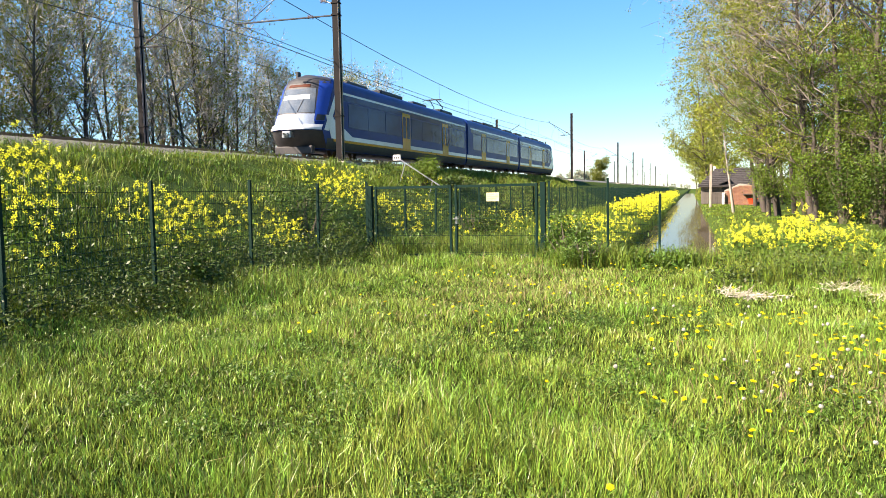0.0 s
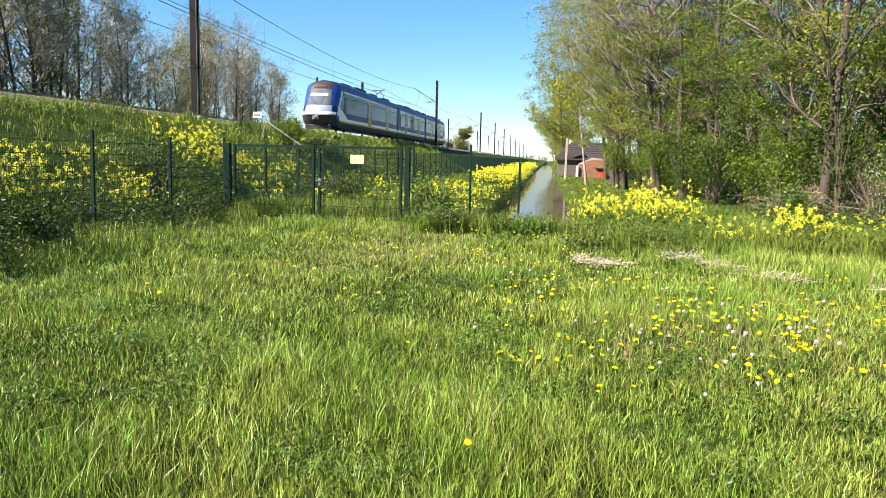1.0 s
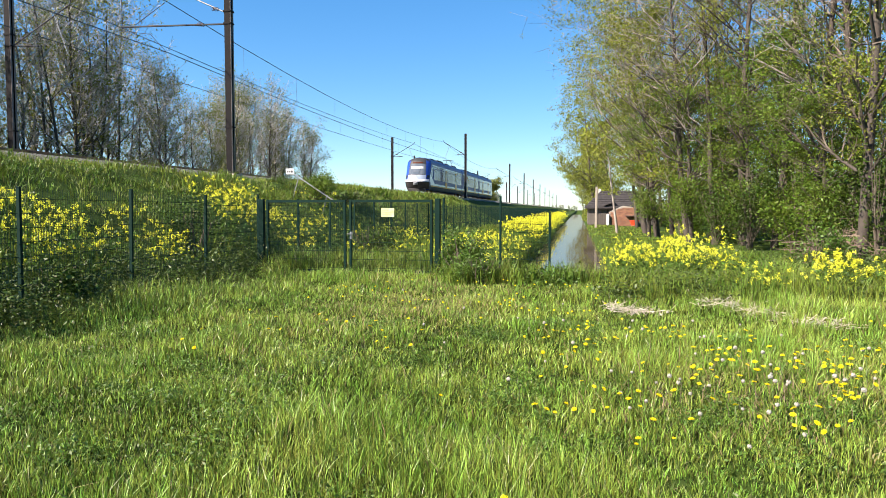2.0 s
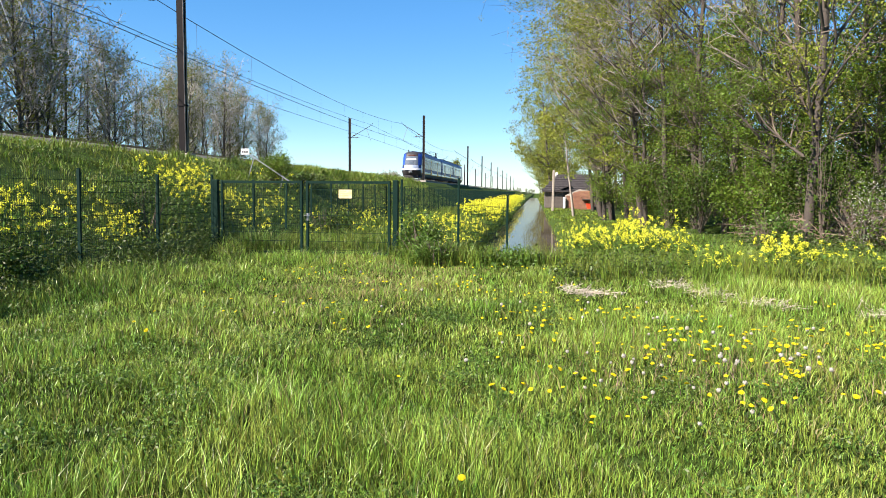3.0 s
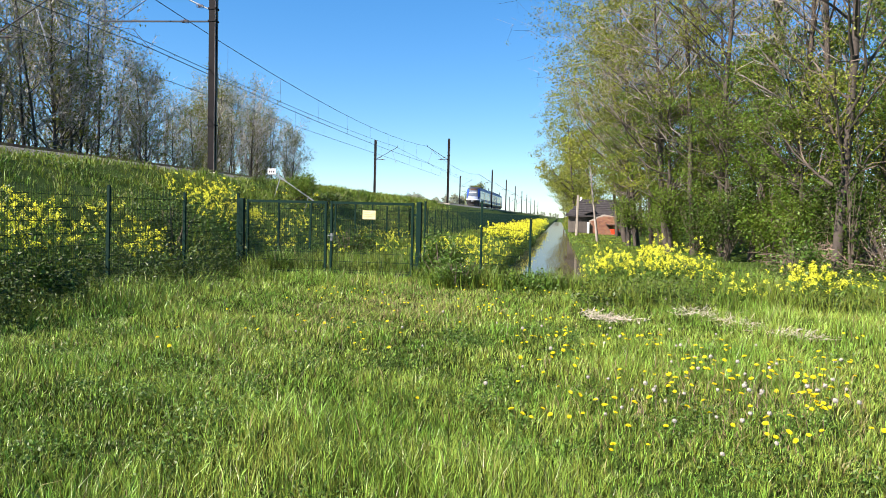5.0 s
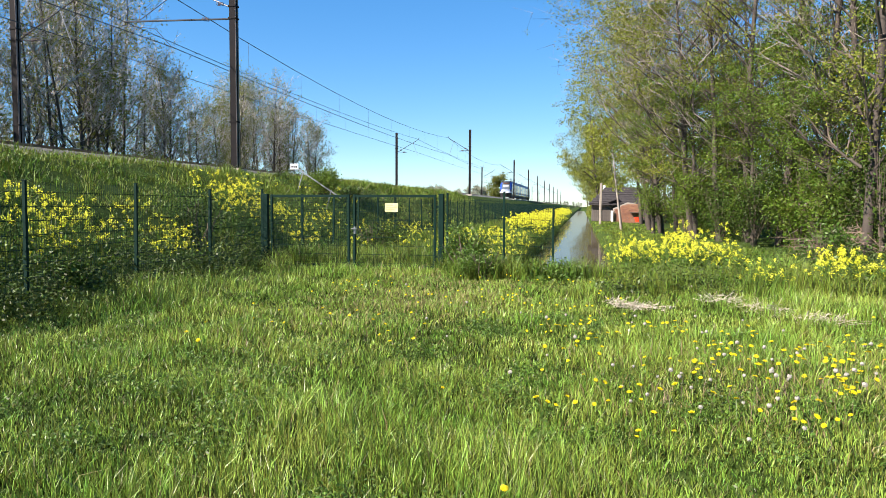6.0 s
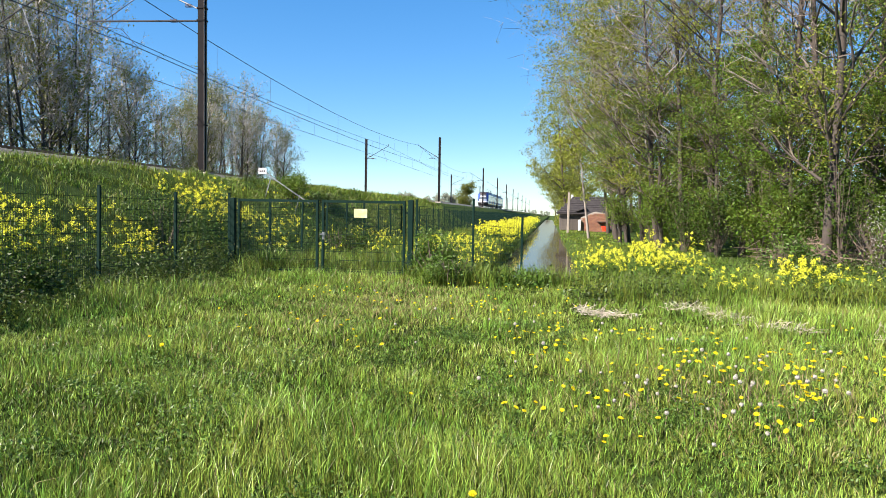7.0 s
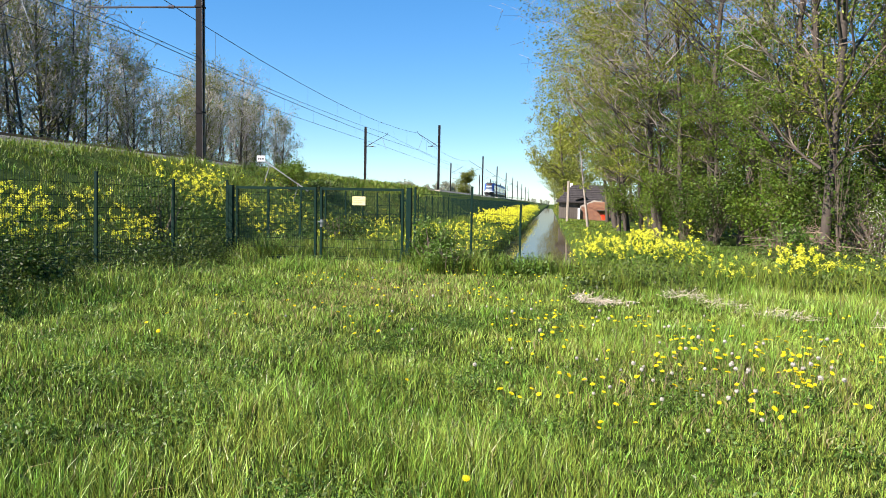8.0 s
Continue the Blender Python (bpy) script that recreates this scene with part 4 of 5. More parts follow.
remote = make_tree(51, LEAFY, "wood beside the ditch", LEAF, 6500, 0.11, bark=TWIG_DARK, tall=15, r0=0.19, crown=0.12, spread=0.3, up=0.5, primaries=22, sub=6, twigs=2, lean=(-0.3, 0), cloud=0.4, clumps=0.3)
sources = [*leafy, grey, ivy, dense, remote]
for x, y, k, s in edge:
    plant_tree(sources[k], x, y, rng.uniform(-40, 40), s)
for b in sources:
    discard(b)

young = make_tree(47, "slim young tree with a pale trunk beside the ditch", "", LEAF, 900, 0.07, stem=TWIG, tall=6.5, r0=0.1, crown=0.4, spread=0.14, up=1.3, primaries=12, sub=4, twigs=2, lean=(-0.05, 0), cloud=0.2)
young.matrix_basis = pose(2.5, 47, 0, 0, 0, 0)
far_tree = make_tree(48, "lone round tree far beyond the railway", "", LEAF_BUD, 7000, 0.22, tall=10.5, r0=0.3, crown=0.1, spread=0.30, up=0.8, primaries=26, sub=7, twigs=2, cloud=0.6)
far_tree.matrix_basis = pose(-31.5, 262, 1.5)
del kw

# distant wood on the skyline, with haze in its leaf colour
haze = make_tree(50, "small bare tree of a far wood on the skyline", "far wood", FARWOOD, 900, 0.38, bark=TWIG_BARE, tall=11, r0=0.2, crown=0.1, spread=0.3, up=0.9, primaries=12, sub=4, twigs=2, cloud=0.5, thin=4.0)
for i in range(30):
    plant_tree(haze, -96 + i * 1.7 + rng.uniform(-1.5, 1.5), rng.uniform(395, 430), rng.uniform(0, 360), rng.uniform(0.75, 1.15), 0)
for i in range(14):
    plant_tree(haze, -34 + i * 2.6 + rng.uniform(-1, 1), rng.uniform(560, 620), rng.uniform(0, 360), rng.uniform(0.35, 0.5), 0)
discard(haze)


# ---- bushes and brush ----
def bush(seed, x, y, rx, ry, h, n, leaf, size, label, group="", blossom=0, zoff=0.0):
    rng = np.random.default_rng(seed)
    ob = empty("bush", pose(x, y, float(height(x, y)) + zoff), label, "bush", group)
    st = Build()
    k = 26
    a = rng.uniform(0, 2 * np.pi, k)
    end = np.stack([np.cos(a) * rx * rng.uniform(0.2, 0.9, k), np.sin(a) * ry * rng.uniform(0.2, 0.9, k), h * rng.uniform(0.5, 1.0, k)], 1)
    mid = end * np.array([0.45, 0.45, 0.5]) + rng.normal(0, 0.05, (k, 3))
    st.tubes(mid * 0, mid, 0.018, 0.014, 4).tubes(mid, end, 0.014, 0.005, 4)
    tagged(part("stemwork", st, TWIG_DARK, ob), kind="stuff")
    lumps = rng.normal(0, 1, (9, 3)) * np.array([rx * 0.5, ry * 0.5, h * 0.22]) + np.array([0, 0, h * 0.55])
    c = lumps[rng.integers(0, 9, n)] + rng.normal(0, 1, (n, 3)) * np.array([rx * 0.2, ry * 0.2, h * 0.16])
    c[:, 2] = np.abs(c[:, 2])
    v, q = leaves(rng, c, size, 0.3)
    put("foliage", mesh_np("foliage", v, q, leaf), ob)
    if blossom:
        c2 = lumps[rng.integers(0, 9, blossom)] + rng.normal(0, 1, (blossom, 3)) * np.array([rx * 0.2, ry * 0.2, h * 0.17])
        c2[:, 2] = np.abs(c2[:, 2])
        v, q = leaves(rng, c2, size * 0.42, 0.3)
        put("blossom", mesh_np("blossom", v, q, BLOSSOM), ob, label="small white blossom")
    return ob


UNDER = "dense green shrub under the trees, coloured dark for shade"
# The six tallest bushes are added at the back to darken the wood's interior.
for i, (x, y, r, h) in enumerate(((5.3, 39, 1.0, 2.2), (6.1, 33.6, 1.1, 3.0), (6.6, 29.8, 1.2, 3.4), (8.2, 29.5, 1.6, 4.2), (9.6, 25.2, 1.5, 2.8), (11.5, 24.0, 1.5, 3.4), (7.4, 26.6, 1.0, 2.0), (10.4, 29, 1.8, 4.6),
                                  (13.0, 27.5, 2.0, 4.8), (7.3, 35, 1.8, 4.4), (7.2, 40, 1.8, 4.6), (14.8, 24.6, 1.8, 4.0), (6.8, 48, 1.4, 3.0), (7.6, 54, 1.5, 3.0), (8.2, 45, 2.0, 5.0), (12.2, 33, 2.2, 5.0), (9.4, 58, 2.2, 4.5), (4.6, 80, 1.8, 3.5), (4.2, 104, 2.2, 4.0), (11.5, 37, 2.6, 6.5), (15, 33, 2.6, 6.5), (18, 29, 2.6, 6.5), (9.5, 46, 2.4, 6.0), (17, 42, 3.0, 7.0), (12, 50, 3.0, 7.0), (7.2, 66, 1.3, 2.8))):
    bush(100 + i, x, y, r * 1.15, r * 1.15, h, 4200, LEAF_MID if i % 3 == 0 else LEAF_DARK, 0.055, UNDER, "undergrowth of the wood")
bush(130, 9.0, 21.2, 0.9, 0.8, 2.1, 1500, LEAF_MID, 0.05, "green shrub covered in white blossom", "", 1700)
bush(138, 8.3, 22.1, 0.45, 0.4, 3.4, 1500, LEAF_DARK, 0.055, "ivy-like shrub climbing an upright trunk")
for i, (x, y) in enumerate(((2.3, 86), (2.1, 94), (2.3, 103), (2.5, 116), (2.4, 132))):
    bush(140 + i, x, y, 1.3, 2.2, 3.4, 1500, LEAF, 0.1, "green shrub on the bank of the ditch", "shrubs on the ditch bank")
bush(131, 11.0, 19.6, 1.0, 0.8, 1.8, 1500, LEAF_MID, 0.05, "green shrub covered in white blossom", "", 1000)
bush(132, 6.6, 21.5, 0.9, 0.8, 1.1, 1500, WEED, 0.05, "low green shrub at the edge of the wood")
bush(133, -11.35, 30.4, 0.95, 1.2, 1.2, 6000, LEAF_MID, 0.04, "low dark creeping shrub over the bank")
bush(150, -6.2, 20.8, 0.9, 0.8, 1.15, 3200, LEAF_DARK, 0.035, "dark shrub growing behind the gate")
bush(134, -11.2, 34.5, 0.8, 2.0, 0.7, 2000, DARKWEED, 0.06, "low dark creeping shrub over the bank")
bush(135, -2.45, 15.3, 0.6, 0.4, 1.0, 4200, WEED, 0.032, "leafy nettle clump in front of the side fence")
bush(136, -1.9, 14.4, 0.5, 0.35, 0.6, 2600, WEED, 0.026, "leafy nettle clump in front of the side fence")
bush(139, -7.95, 9.8, 0.4, 0.6, 0.7, 2200, LEAF_DARK, 0.032, "dark weedy shrub growing through the mesh fence")
bush(137, -8.6, 15.1, 0.7, 0.8, 1.5, 4200, LEAF_DARK, 0.035, "dark weedy shrub growing through the mesh fence")

brush = empty("brush_pile", pose(9.5, 23.5, 0), "pile of cut brown branches at the edge of the wood", "brush pile")
for n, (cx, cy, sx, sy, hh, k) in enumerate(((-1.6, 0.3, 1.0, 0.6, 0.5, 130), (0.2, -1.0, 2.0, 0.8, 0.9, 360), (2.6, -2.0, 2.0, 0.8, 0.9, 360))):
    c = rng.normal(0, 1, (k, 3)) * np.array([sx * 0.55, sy * 0.5, hh * 0.35]) + np.array([cx, cy, hh * 0.45])
    c[:, 2] = np.abs(c[:, 2])
    d = rng.normal(0, 1, (k, 3)) * np.array([1, 0.6, 0.28])
    d *= (rng.uniform(0.25, 0.8, k) / np.linalg.norm(d, axis=1))[:, None]
    put("branchwork", Build().tubes(c - d, c + d, rng.uniform(0.005, 0.02, k), 0.004, 4).mesh("branchwork", DEADWOOD), brush, kind="stuff")
thicket = Build()
k = 480
c = np.stack([rng.uniform(7.6, 16, k), np.zeros(k), np.zeros(k)], 1)
c[:, 1] = np.interp(c[:, 0], [4.5, 7, 10, 16], [38, 28, 23.5, 21.0]) + rng.uniform(0, 3, k)
d = np.stack([rng.normal(0, 0.35, k), rng.normal(0, 0.3, k), rng.uniform(0.6, 2.2, k)], 1)
thicket.tubes(c, c + d * 0.5, 0.014, 0.010, 3).tubes(c + d * 0.5, c + d + rng.normal(0, 0.2, (k, 3)), 0.010, 0.004, 3)
put("thicket", thicket.mesh("thicket", DEADWOOD), label="thicket of bare brown stems at the wood's edge", category="thicket", kind="stuff")


def debris(x, y, length, wide, turn, n, seed):
    """A heap of bleached stalks lying in the grass."""
    rng = np.random.default_rng(seed)
    c = rng.normal(0, 1, (n, 3)) * np.array([length * 0.36, wide * 1.5, 0.03]) + np.array([0, 0, 0.045])
    d = rng.normal(0, 1, (n, 3)) * np.array([1.0, 1.0, 0.32])
    d *= (rng.uniform(0.04, 0.2, n) / np.linalg.norm(d, axis=1))[:, None]
    me = Build().tubes(c - d, c + d, rng.uniform(0.0025, 0.006, n), 0.002, 4).mesh("straw_heap", STRAW)
    put("straw_heap", me, None, pose(x, y, float(height(x, y)), 0, 0, turn), "bleached heap of dead stalks lying in the grass", "dead stalks", "heaps of dead stalks", "stuff")


for i, (bx, by, bh) in enumerate(((9, 58, 6.5), (13, 56, 7.5), (17, 59, 6.5), (21, 57, 7.5), (25, 58, 7), (29, 55, 7))):
    bush(900 + i, bx, by, 3.0, 1.8, bh, 1500, LEAF_MID, 0.17, "dense green undergrowth at the back of the wood", "undergrowth in the wood")


STRAW = shader("bleached_stalks", (0.46, 0.41, 0.32), 0.85, spots=(0.3, 0.25, 0.19), scale=3, fine=30, bump=0.1, island=0.3)
debris(0.8, 11.5, 0.85, 0.1, -35, 190, 1)
debris(2.25, 11.9, 0.5, 0.14, -30, 90, 2)
debris(2.65, 11.1, 0.85, 0.1, -58, 130, 3)
debris(3.1, 10.1, 0.6, 0.08, -25, 110, 4)
debris(4.3, 9.6, 0.5, 0.1, -10, 110, 5)


# ---- rape plants ----
def rape_patch(seed, spots, tall, label, flowers=5, size=0.016, petals=26):
    rng = np.random.default_rng(seed)
    st = Build()
    centres, green = [], []
    for x, y, s in spots:
        z = float(height(x, y))
        h = tall * s * rng.uniform(0.8, 1.15)
        lean = rng.normal(0, 0.08, 2)
        p0, p1 = np.array([x, y, z]), np.array([x + lean[0] * h, y + lean[1] * h, z + h * 0.62])
        st.tubes([p0], [p1], 0.009, 0.006, 3)
        for k in range(flowers):
            e = p1 + np.array([rng.normal(0, 0.16), rng.normal(0, 0.16), h * rng.uniform(0.05, 0.4)])
            st.tubes([p1], [e], 0.005, 0.003, 3)
            m = int(petals * rng.uniform(0.7, 1.3))
            centres.append(e + rng.normal(0, 1, (m, 3)) * np.array([0.019, 0.019, 0.022]))
        g = 30
        green.append(p0 + (p1 - p0) * rng.uniform(0.05, 1.1, (g, 1)) + rng.normal(0, 0.1, (g, 3)) * np.array([1, 1, 0.6]))
    ob = put("rape_plants", st.mesh("rape_plants", WEED), None, None, label, "rape plants", "flowering rape", "stuff")
    v, q = leaves(rng, np.concatenate(green), 0.045, 0.2)
    put("foliage", mesh_np("foliage", v, q, WEED), ob)
    v, q = leaves(rng, np.concatenate(centres), size, 0.5)
    put("flowers", mesh_np("flowers", v, q, RAPE), ob, label="bright yellow flowers")
    return ob


def scatter(rng, n, x0, x1, y0, y1, s0=0.8, s1=1.1):
    return [(rng.uniform(x0, x1), rng.uniform(y0, y1), rng.uniform(s0, s1)) for _ in range(n)]


RAPE_LABEL = "rape in full yellow flower among green weeds"
rape_patch(1, scatter(rng, 50, 0.85, 2.6, 15.6, 19.5, 0.6, 1.15) + scatter(rng, 40, 2.0, 3.3, 15.3, 17.6, 0.55, 1.15), 0.95, RAPE_LABEL)
rape_patch(2, scatter(rng, 26, 4.2, 5.1, 13.3, 14.6, 0.7, 1.0) + scatter(rng, 6, 3.0, 3.7, 13.0, 14.2, 0.5, 0.7), 0.85, RAPE_LABEL)
rape_patch(3, scatter(rng, 16, 5.6, 7.2, 12.4, 14.0, 0.6, 1.0), 0.85, RAPE_LABEL, 4)
rape_patch(4, scatter(rng, 70, -3.6, -2.0, 16.6, 27, 0.6, 1.05), 0.85, RAPE_LABEL)
rape_patch(5, scatter(rng, 230, -3.2, -1.9, 30, 62, 0.9, 1.15) + scatter(rng, 200, -3.4, -1.9, 60, 130, 0.9, 1.2), 1.05, RAPE_LABEL, 6, 0.04, 12)
rape_patch(6, scatter(rng, 22, -9.2, -8.2, 4.6, 8.2, 0.8, 1.1) + scatter(rng, 40, -9.5, -8.2, 9.8, 11.7, 0.8, 1.1), 1.2, RAPE_LABEL, 5)
rape_patch(10, scatter(rng, 34, -10.2, -9.1, 7.7, 9.3, 0.95, 1.15), 1.35, RAPE_LABEL)
rape_patch(7, scatter(rng, 24, -9.2, -8.0, 12.6, 14.4, 0.6, 1.0) + scatter(rng, 60, -10.3, -8.8, 17.4, 20.6, 0.9, 1.2), 1.15, RAPE_LABEL, 5)
rape_patch(8, scatter(rng, 46, -9.4, -7.8, 18.0, 25, 0.7, 1.0) + scatter(rng, 26, -7.2, -4.6, 19, 28, 0.5, 0.9), 1.05, RAPE_LABEL, 4)
rape_patch(9, scatter(rng, 18, -12.0, -10.0, 24, 34, 0.4, 0.6) + scatter(rng, 40, -8.6, -7.7, 25, 45, 0.6, 1.0), 1.0, RAPE_LABEL, 4)


# ---- meadow ----
def fan(rng, n, d0, d1, a0, a1, power):
    """Places in a sector before the viewpoint, thinning with distance; bearings in degrees to the left of the track."""
    u = rng.uniform(0, 1, n)
    d = (d0 ** power + u * (d1 ** power - d0 ** power)) ** (1 / power)
    a = np.radians(rng.uniform(a0, a1, n))
    return -np.sin(a) * d, np.cos(a) * d


def tuft(x, y):
    """How tall the grass stands, in patches."""
    k = 0.5 + 0.28 * np.sin(1.15 * x + 0.5 * np.sin(1.3 * y)) * np.sin(0.95 * y + 0.7) + 0.22 * np.sin(2.9 * x + 1.4 * y) * np.sin(2.3 * y - 1.1 * x + 2)
    worn = np.exp(-((x + 2.6) / 1.5) ** 2 - ((y - 11.5) / 3.5) ** 2)
    return np.clip(k, 0.05, 1) ** 1.5 * (1 - 0.55 * worn)


tx, ty = fan(rng, 41000, 2.2, 19.0, -31, 54, 1.05)
PER = 9
x = np.repeat(tx, PER)
y = np.repeat(ty, PER)
out = rng.uniform(0, 2 * np.pi, len(x))
off = np.abs(rng.normal(0, 1, len(x))) * np.repeat(rng.uniform(0.015, 0.05, len(tx)), PER) * (1 + 0.06 * np.hypot(x, y))
x, y = x + np.cos(out) * off, y + np.sin(out) * off
size = np.repeat(rng.uniform(0.5, 1.35, len(tx)), PER)
ok = (x > -7.7) & ~((x > -2.0) & (x < 0.8) & (y > 15.4))
x, y, out, size = x[ok], y[ok], out[ok], size[ok]
d = np.hypot(x, y)
k = tuft(x, y)
h = (0.055 + 0.21 * k) * size * rng.uniform(0.6, 1.25, len(x)) * (1 + 0.8 * (1 - smooth(-7.2, -5.6, x)) * smooth(5, 9, y)) * (1 + 0.7 * smooth(-0.5, 3, x) * smooth(11, 14, y)) * (1 + 0.4 * smooth(13.0, 15.4, y) * (1 - smooth(-2.5, -0.5, x)))
v, f = blades(rng, np.stack([x, y, height(x, y) - 0.01], 1), h, 0.0026 + 0.00058 * d, 0.42, 0.5, out)
put("meadow_grass", mesh_np("meadow_grass", v, f, GRASS), label="lush spring grass of the meadow", category="grass", kind="stuff")
m = (np.exp(-((x + 2.6) / 1.3) ** 2 - ((y - 11.5) / 3.0) ** 2) * 0.35 + np.exp(-((x - 1.6) / 1.2) ** 2 - ((y - 6.0) / 1.2) ** 2) * 0.16 + 0.012) > rng.uniform(0, 1, len(x))
v, f = blades(rng, np.stack([x[m], y[m], height(x[m], y[m]) - 0.01], 1), h[m] * 1.1, 0.004 + 0.0008 * d[m], 0.9)
put("dry_grass", mesh_np("dry_grass", v, f, DRY), label="dry straw-coloured blades in the worn grass", category="grass", kind="stuff")

# short dense undergrowth of the sward, coloured dark for shade between blades
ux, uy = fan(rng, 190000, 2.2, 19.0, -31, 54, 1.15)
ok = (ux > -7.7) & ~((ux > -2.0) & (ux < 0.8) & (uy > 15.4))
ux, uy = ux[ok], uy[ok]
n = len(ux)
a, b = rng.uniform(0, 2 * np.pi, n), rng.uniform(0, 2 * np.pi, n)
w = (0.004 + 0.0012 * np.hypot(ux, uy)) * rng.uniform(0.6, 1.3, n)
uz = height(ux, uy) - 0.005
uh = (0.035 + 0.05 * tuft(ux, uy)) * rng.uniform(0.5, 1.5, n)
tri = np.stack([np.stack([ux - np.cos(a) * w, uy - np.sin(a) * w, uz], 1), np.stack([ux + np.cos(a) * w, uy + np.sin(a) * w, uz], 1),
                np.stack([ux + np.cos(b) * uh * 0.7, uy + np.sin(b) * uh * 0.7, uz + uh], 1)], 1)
put("short_grass", mesh_np("short_grass", tri.reshape(-1, 3), np.arange(n * 3).reshape(-1, 3), SHORT), label="short dense grass, darkened for the shade at the foot of taller blades", category="grass", kind="stuff")

# thinner sward over the rest of the meadow
ang, dist = rng.uniform(0, 2 * np.pi, 65000), 14 * np.sqrt(rng.uniform(0.0004, 1, 65000))
mx, my = np.sin(ang) * dist, np.cos(ang) * dist
bear = np.degrees(np.arctan2(-mx, my))
ok = ((bear < -31) | (bear > 54) | (dist < 2.3)) & (mx > -7.7)
mx, my = mx[ok], my[ok]
v, f = blades(rng, np.stack([mx, my, height(mx, my) - 0.01], 1), (0.06 + 0.12 * tuft(mx, my)) * rng.uniform(0.5, 1.3, len(mx)), np.full(len(mx), 0.026), 0.8)
put("meadow_sward", mesh_np("meadow_sward", v, f, GRASS), label="grass of the surrounding meadow", category="grass", kind="stuff")

# bank and verges, in tussocks
tx = np.concatenate([rng.uniform(-15.0, -7.7, 3400), rng.uniform(-7.5, -1.9, 800), rng.uniform(1.0, 6, 800)])
ty = np.concatenate([3 + 75 * rng.uniform(0, 1, 3400) ** 1.7, 16.2 + 60 * rng.uniform(0, 1, 800) ** 1.8, 17 + 60 * rng.uniform(0, 1, 800) ** 1.6])
tall = 0.2 + 0.4 * np.clip(0.5 + 0.5 * np.sin(0.8 * tx + 1.2 * np.sin(0.45 * ty)), 0, 1) * rng.uniform(0.4, 1.2, len(tx))
tall *= 1 - smooth(11.0, 12.6, -tx) * (0.15 + 0.25 * (1 - smooth(20, 27, ty)))
tall *= 1 - 0.75 * smooth(12.0, 13.0, -tx) * np.exp(-((ty - 28.5) / 2.0) ** 2)
tall *= 1 - 0.7 * smooth(24, 30, ty) * smooth(-2, 0, tx)
out = rng.uniform(0, 2 * np.pi, len(tx) * 18)
off = np.abs(rng.normal(0, 0.17, len(out))) * (1 + 0.012 * np.repeat(ty, 18))
bx, by = np.repeat(tx, 18) + np.cos(out) * off, np.repeat(ty, 18) + np.sin(out) * off
tall = np.repeat(tall, 18)
v, f = blades(rng, np.stack([bx, by, height(bx, by) - 0.01], 1), tall * rng.uniform(0.5, 1.2, len(bx)), 0.005 + 0.0008 * np.hypot(bx, by), 0.75, 0.5, out)
put("bank_grass", mesh_np("bank_grass", v, f, BANK), label="long grass on the railway bank and verges", category="grass", kind="stuff")

tx = np.concatenate([rng.uniform(-2.6, 0.7, 420), rng.uniform(0.7, 9.5, 900), rng.uniform(-7.4, -3.2, 420), rng.uniform(-3.2, -1.9, 600)])
ty = np.concatenate([rng.uniform(14.2, 15.6, 420), rng.uniform(12.4, 15.6, 900), rng.uniform(16.4, 22, 420), rng.uniform(15.6, 32, 600)])
x, y = np.repeat(tx, 9) + rng.normal(0, 0.07, len(tx) * 9), np.repeat(ty, 9) + rng.normal(0, 0.07, len(tx) * 9)
v, f = blades(rng, np.stack([x, y, height(x, y) - 0.02], 1), rng.uniform(0.25, 0.62, len(x)), 0.006 + 0.0005 * y, 0.35)
put("tall_grass", mesh_np("tall_grass", v, f, BANK), label="tall rank grass at the head of the ditch", category="grass", kind="stuff")


def weeds(name, n, places, size, spread, tall, material, label):
    V, Q, base = [], [], 0
    for (cx, cy, s) in places:
        m = max(12, int(n * s))
        c = np.stack([cx + rng.normal(0, spread * s, m), cy + rng.normal(0, spread * s, m), np.zeros(m)], 1)
        c[:, 2] = height(c[:, 0], c[:, 1]) + np.abs(rng.normal(0, tall * s * 0.55, m)) + 0.03
        v, q = leaves(rng, c, size, 0.6)
        V.append(v), Q.append(q + base)
        base += len(v)
    put(name, mesh_np(name, np.concatenate(V), np.concatenate(Q), material), label=label, category="weeds", kind="stuff")


wx, wy = fan(rng, 62, 3.2, 9.5, -27, 45, 1.2)
weeds("broad_weeds", 620, [(a, b, rng.uniform(0.5, 1.1)) for a, b in zip(wx, wy) if a > -7], 0.014, 0.17, 0.15, WEED, "low broad-leaved weeds among the grass")
weeds("fence_weeds", 620, [(rng.uniform(-8.6, -7.0), rng.uniform(4, 16.5), rng.uniform(0.6, 1.2)) for _ in range(44)], 0.032, 0.3, 0.6, DARKWEED, "dark nettles along the foot of the mesh fence")
weeds("bank_weeds", 230, [(rng.uniform(-13.2, -8.2), rng.uniform(5, 34), rng.uniform(0.5, 1.1)) for _ in range(70)], 0.03, 0.35, 0.35, WEED, "mixed green weeds on the railway bank")
weeds("gate_weeds", 420, [(rng.uniform(-7.4, -3.0), rng.uniform(17, 24), rng.uniform(0.6, 1.1)) for _ in range(26)] + [(rng.uniform(-10.5, -8), rng.uniform(15, 30), 1.2) for _ in range(30)], 0.034, 0.35, 0.42, WEED, "tall green weeds behind the gate")
weeds("ditch_weeds", 420, [(rng.uniform(-3.0, -1.6), rng.uniform(15.5, 60), rng.uniform(0.7, 1.2)) for _ in range(60)] + [(rng.uniform(-1.2, 0.6), rng.uniform(14.3, 15.4), 0.6) for _ in range(14)], 0.04, 0.3, 0.5, WEED, "green weeds along the ditch bank")
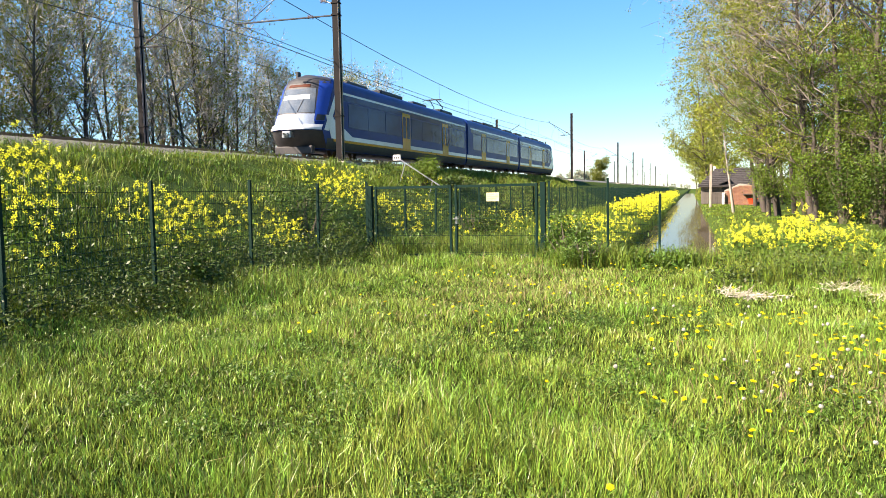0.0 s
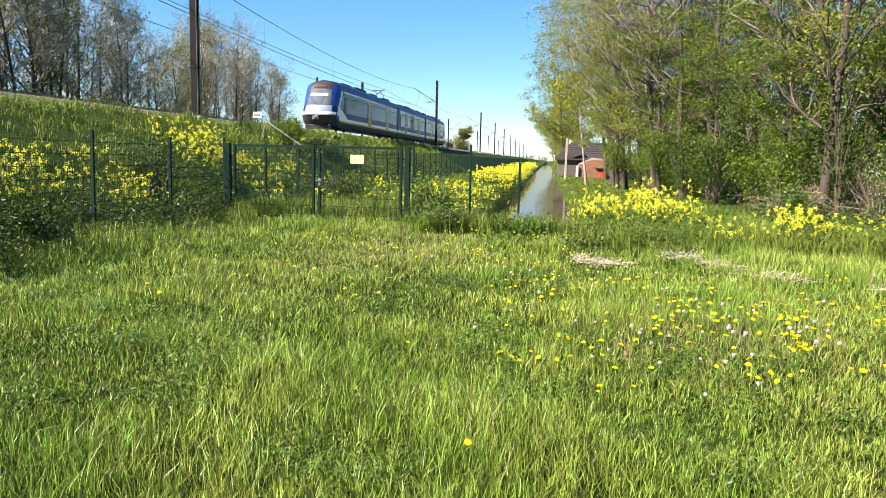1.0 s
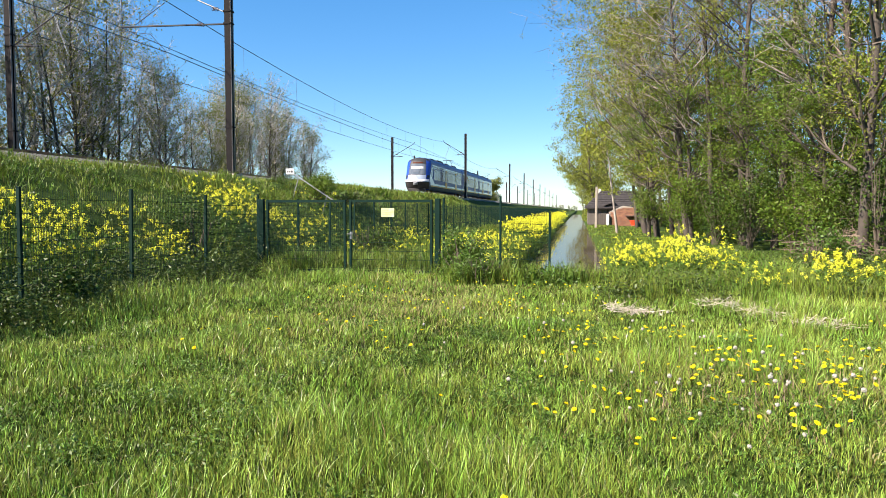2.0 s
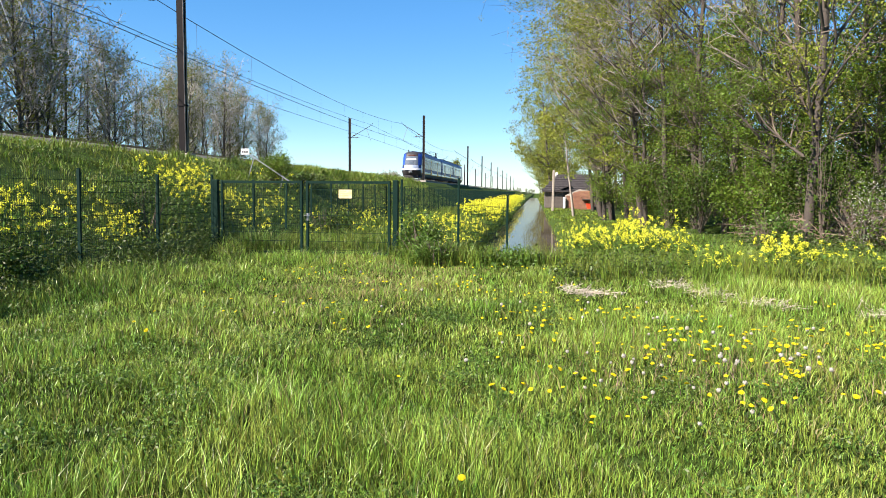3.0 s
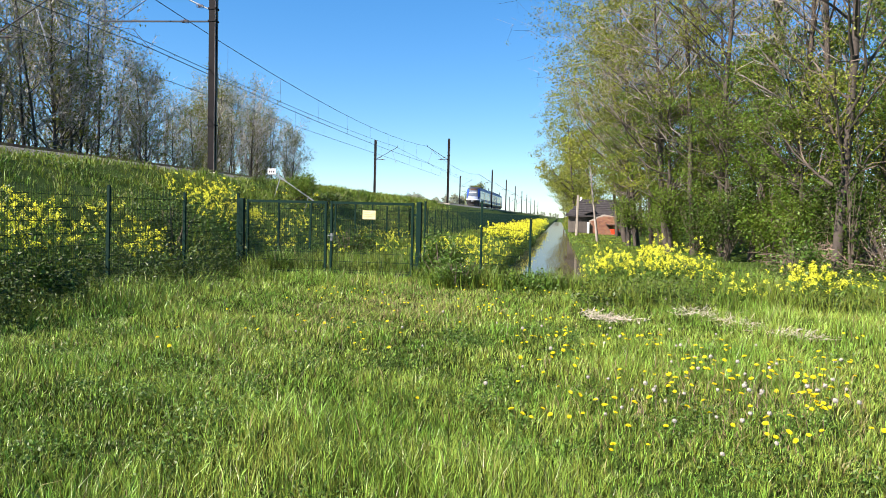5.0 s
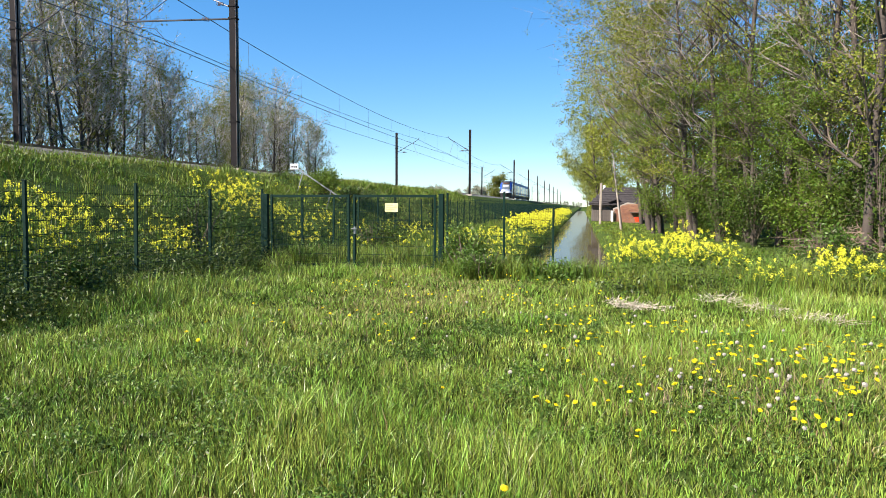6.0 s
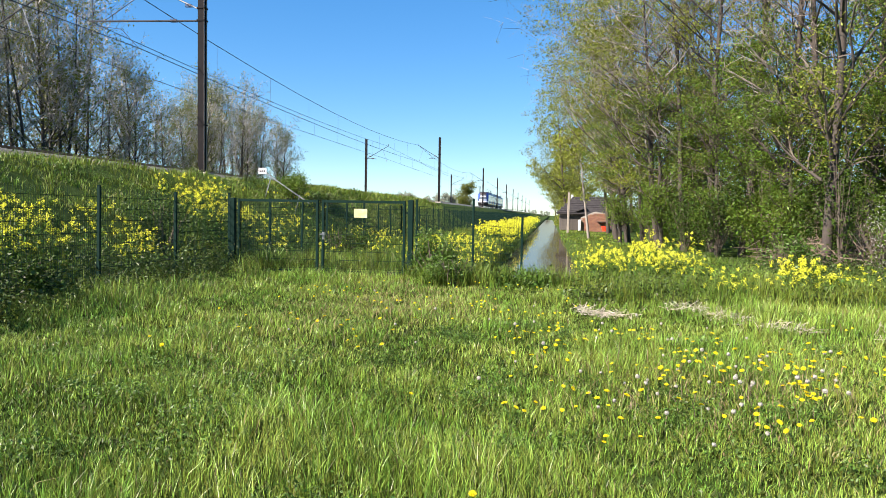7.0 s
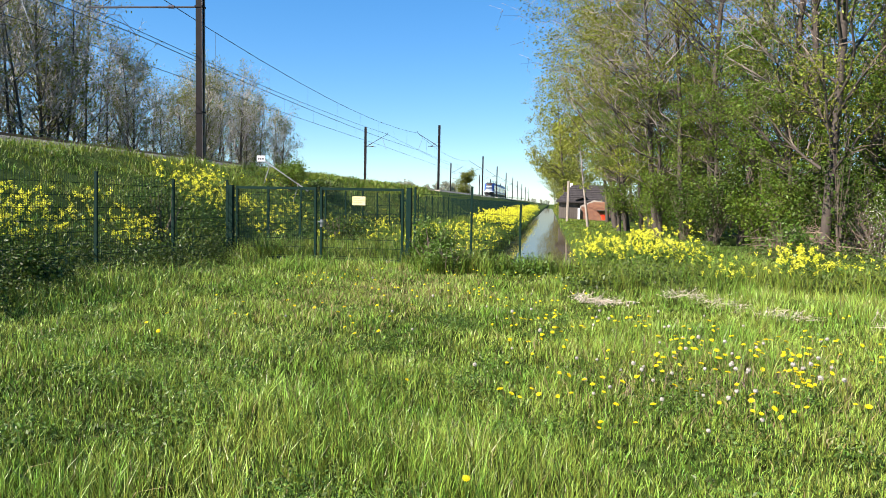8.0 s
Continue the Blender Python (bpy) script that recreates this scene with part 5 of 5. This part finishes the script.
weeds("wood_edge_weeds", 420, [(rng.uniform(0.6, 12), rng.uniform(12.6, 15.4), rng.uniform(0.5, 1.0)) for _ in range(115)] + [(rng.uniform(3.0, 12), rng.uniform(16, 23), rng.uniform(0.6, 1.1)) for _ in range(50)], 0.034, 0.35, 0.4, DARKWEED, "rank dark green weeds before the wood")


# ---- dandelions ----
def dandelion(name, material, r, label):
    st = Build().rod([(0, 0, -0.02), (0.006, 0, 0.10), (0.0, 0.004, 0.20)], 0.0028, 4)
    ob = put(name, st.mesh("stem", WEED), None, None, label, "dandelion", "dandelions in the grass")
    hd = Build()
    a = np.arange(12) * np.pi / 6
    if material is GOLD:
        for s, zz, rr in ((0, 0.0, r), (0.25, 0.003, r * 0.86), (0.1, 0.0055, r * 0.62), (0.3, 0.0075, r * 0.35)):
            for t in a + s:
                c, n = np.array([np.cos(t), np.sin(t), 0]), np.array([-np.sin(t), np.cos(t), 0])
                p = np.array([0, 0, 0.20 + zz])
                hd.add([p, p + c * rr * 0.6 + n * rr * 0.2, p + c * rr + np.array([0, 0, 0.004]), p + c * rr * 0.6 - n * rr * 0.2], [(0, 3, 2, 1)])
    else:
        ring = np.array([(np.cos(t) * np.cos(e), np.sin(t) * np.cos(e), np.sin(e)) for e in (-1.3, -0.75, -0.25, 0.25, 0.75, 1.3) for t in a])
        quad = [(i * 12 + j, i * 12 + (j + 1) % 12, (i + 1) * 12 + (j + 1) % 12, (i + 1) * 12 + j) for i in range(5) for j in range(12)]
        hd.add(ring * r * np.random.default_rng(3).uniform(0.8, 1.1, (72, 1)) + np.array([0, 0, 0.21]), quad)
    put("flower_head" if material is GOLD else "seed_head", hd.mesh("flower_head", material), ob)
    return ob


bloom = dandelion("dandelion", GOLD, 0.0225, "yellow dandelion in bloom on a thin stalk")
clock = dandelion("dandelion_clock", PUFF, 0.017, "white dandelion seed head on a thin stalk")
placed = []
for cx, cy, sx, sy, clusters in ((1.9, 6.1, 0.95, 0.8, 40), (3.6, 6.6, 0.8, 0.6, 14), (0.4, 8.6, 1.3, 1.5, 15)):
    for _ in range(clusters):
        mx, my = rng.normal(cx, sx), max(rng.normal(cy, sy), 4.9)
        for _ in range(int(rng.integers(1, 7))):
            placed.append((bloom, mx + rng.normal(0, 0.11), my + rng.normal(0, 0.13)))
for _ in range(80):
    placed.append((bloom, rng.uniform(-4.5, 0.6), rng.uniform(6.5, 14)))
for px, py in ((-0.24, 5.05), (-0.2, 5.15), (-0.29, 5.1), (0.34, 4.6), (0.40, 4.55), (-1.1, 5.5), (-0.36, 3.45), (0.95, 6.6), (1.0, 6.7), (1.35, 5.9)):
    placed.append((bloom, px, py))
for _ in range(44):
    placed.append((clock, rng.normal(1.35, 0.7), rng.normal(6.3, 0.9)))
for _ in range(24):
    placed.append((clock, rng.uniform(-3, 2), rng.uniform(5, 13)))
placed.sort(key=lambda p: p[2])
far_stalks, far_heads, blooms = Build(), Build(), 0
for src, px, py in placed:
    blooms += src is bloom
    if src is bloom and blooms > 290:
        p = np.array([px, py, float(height(px, py))])
        top = p + np.array([rng.normal(0, 0.02), rng.normal(0, 0.02), rng.uniform(0.15, 0.22)])
        far_stalks.rod([p, top], 0.003, 3)
        far_heads.tubes([top], [top + np.array([0, -0.004, 0.012])], 0.019, 0.01, 8)
    elif py > 3.2 and px > -6.5 and not (px > 0.6 and py > 13):
        ob = copy_thing(src, pose(px, py, float(height(px, py)), rng.normal(14, 12), rng.normal(0, 12), rng.uniform(-60, 60)))
        s = rng.uniform(0.75, 1.2)
        ob.scale = (s, s, s)
carpet = put("distant_dandelions", far_stalks.mesh("distant_dandelions", WEED), label="scattered yellow dandelions farther off in the grass", category="dandelions", kind="stuff")
part("flower_heads", far_heads, GOLD, carpet, "yellow flower heads")
discard(bloom)
discard(clock)
# withered reddish stalks among the dandelions
c = np.stack([rng.normal(1.5, 0.6, 180), rng.normal(6.0, 0.4, 180), np.zeros(180)], 1)
c[:, 2] = height(c[:, 0], c[:, 1])
v, f = blades(rng, c, rng.uniform(0.12, 0.24, 180), np.full(180, 0.005), 0.4)
put("withered_stalks", mesh_np("withered_stalks", v, f, DEADWOOD), label="reddish withered stalks among the dandelions", category="stalks", kind="stuff")


# ---- how the train moves ----
TRAIN_ROWS = [(0.0, 30.5), (1.0, 55.7), (2.5, 93.0), (3.5, 117.4), (4.5, 141.0), (6.5, 184.8), (8.0, 216.8)]


def motions():
    walk(train, [(t, pose(-18.4, y, RAIL_Z + 0.1)) for t, y in TRAIN_ROWS])


motions()
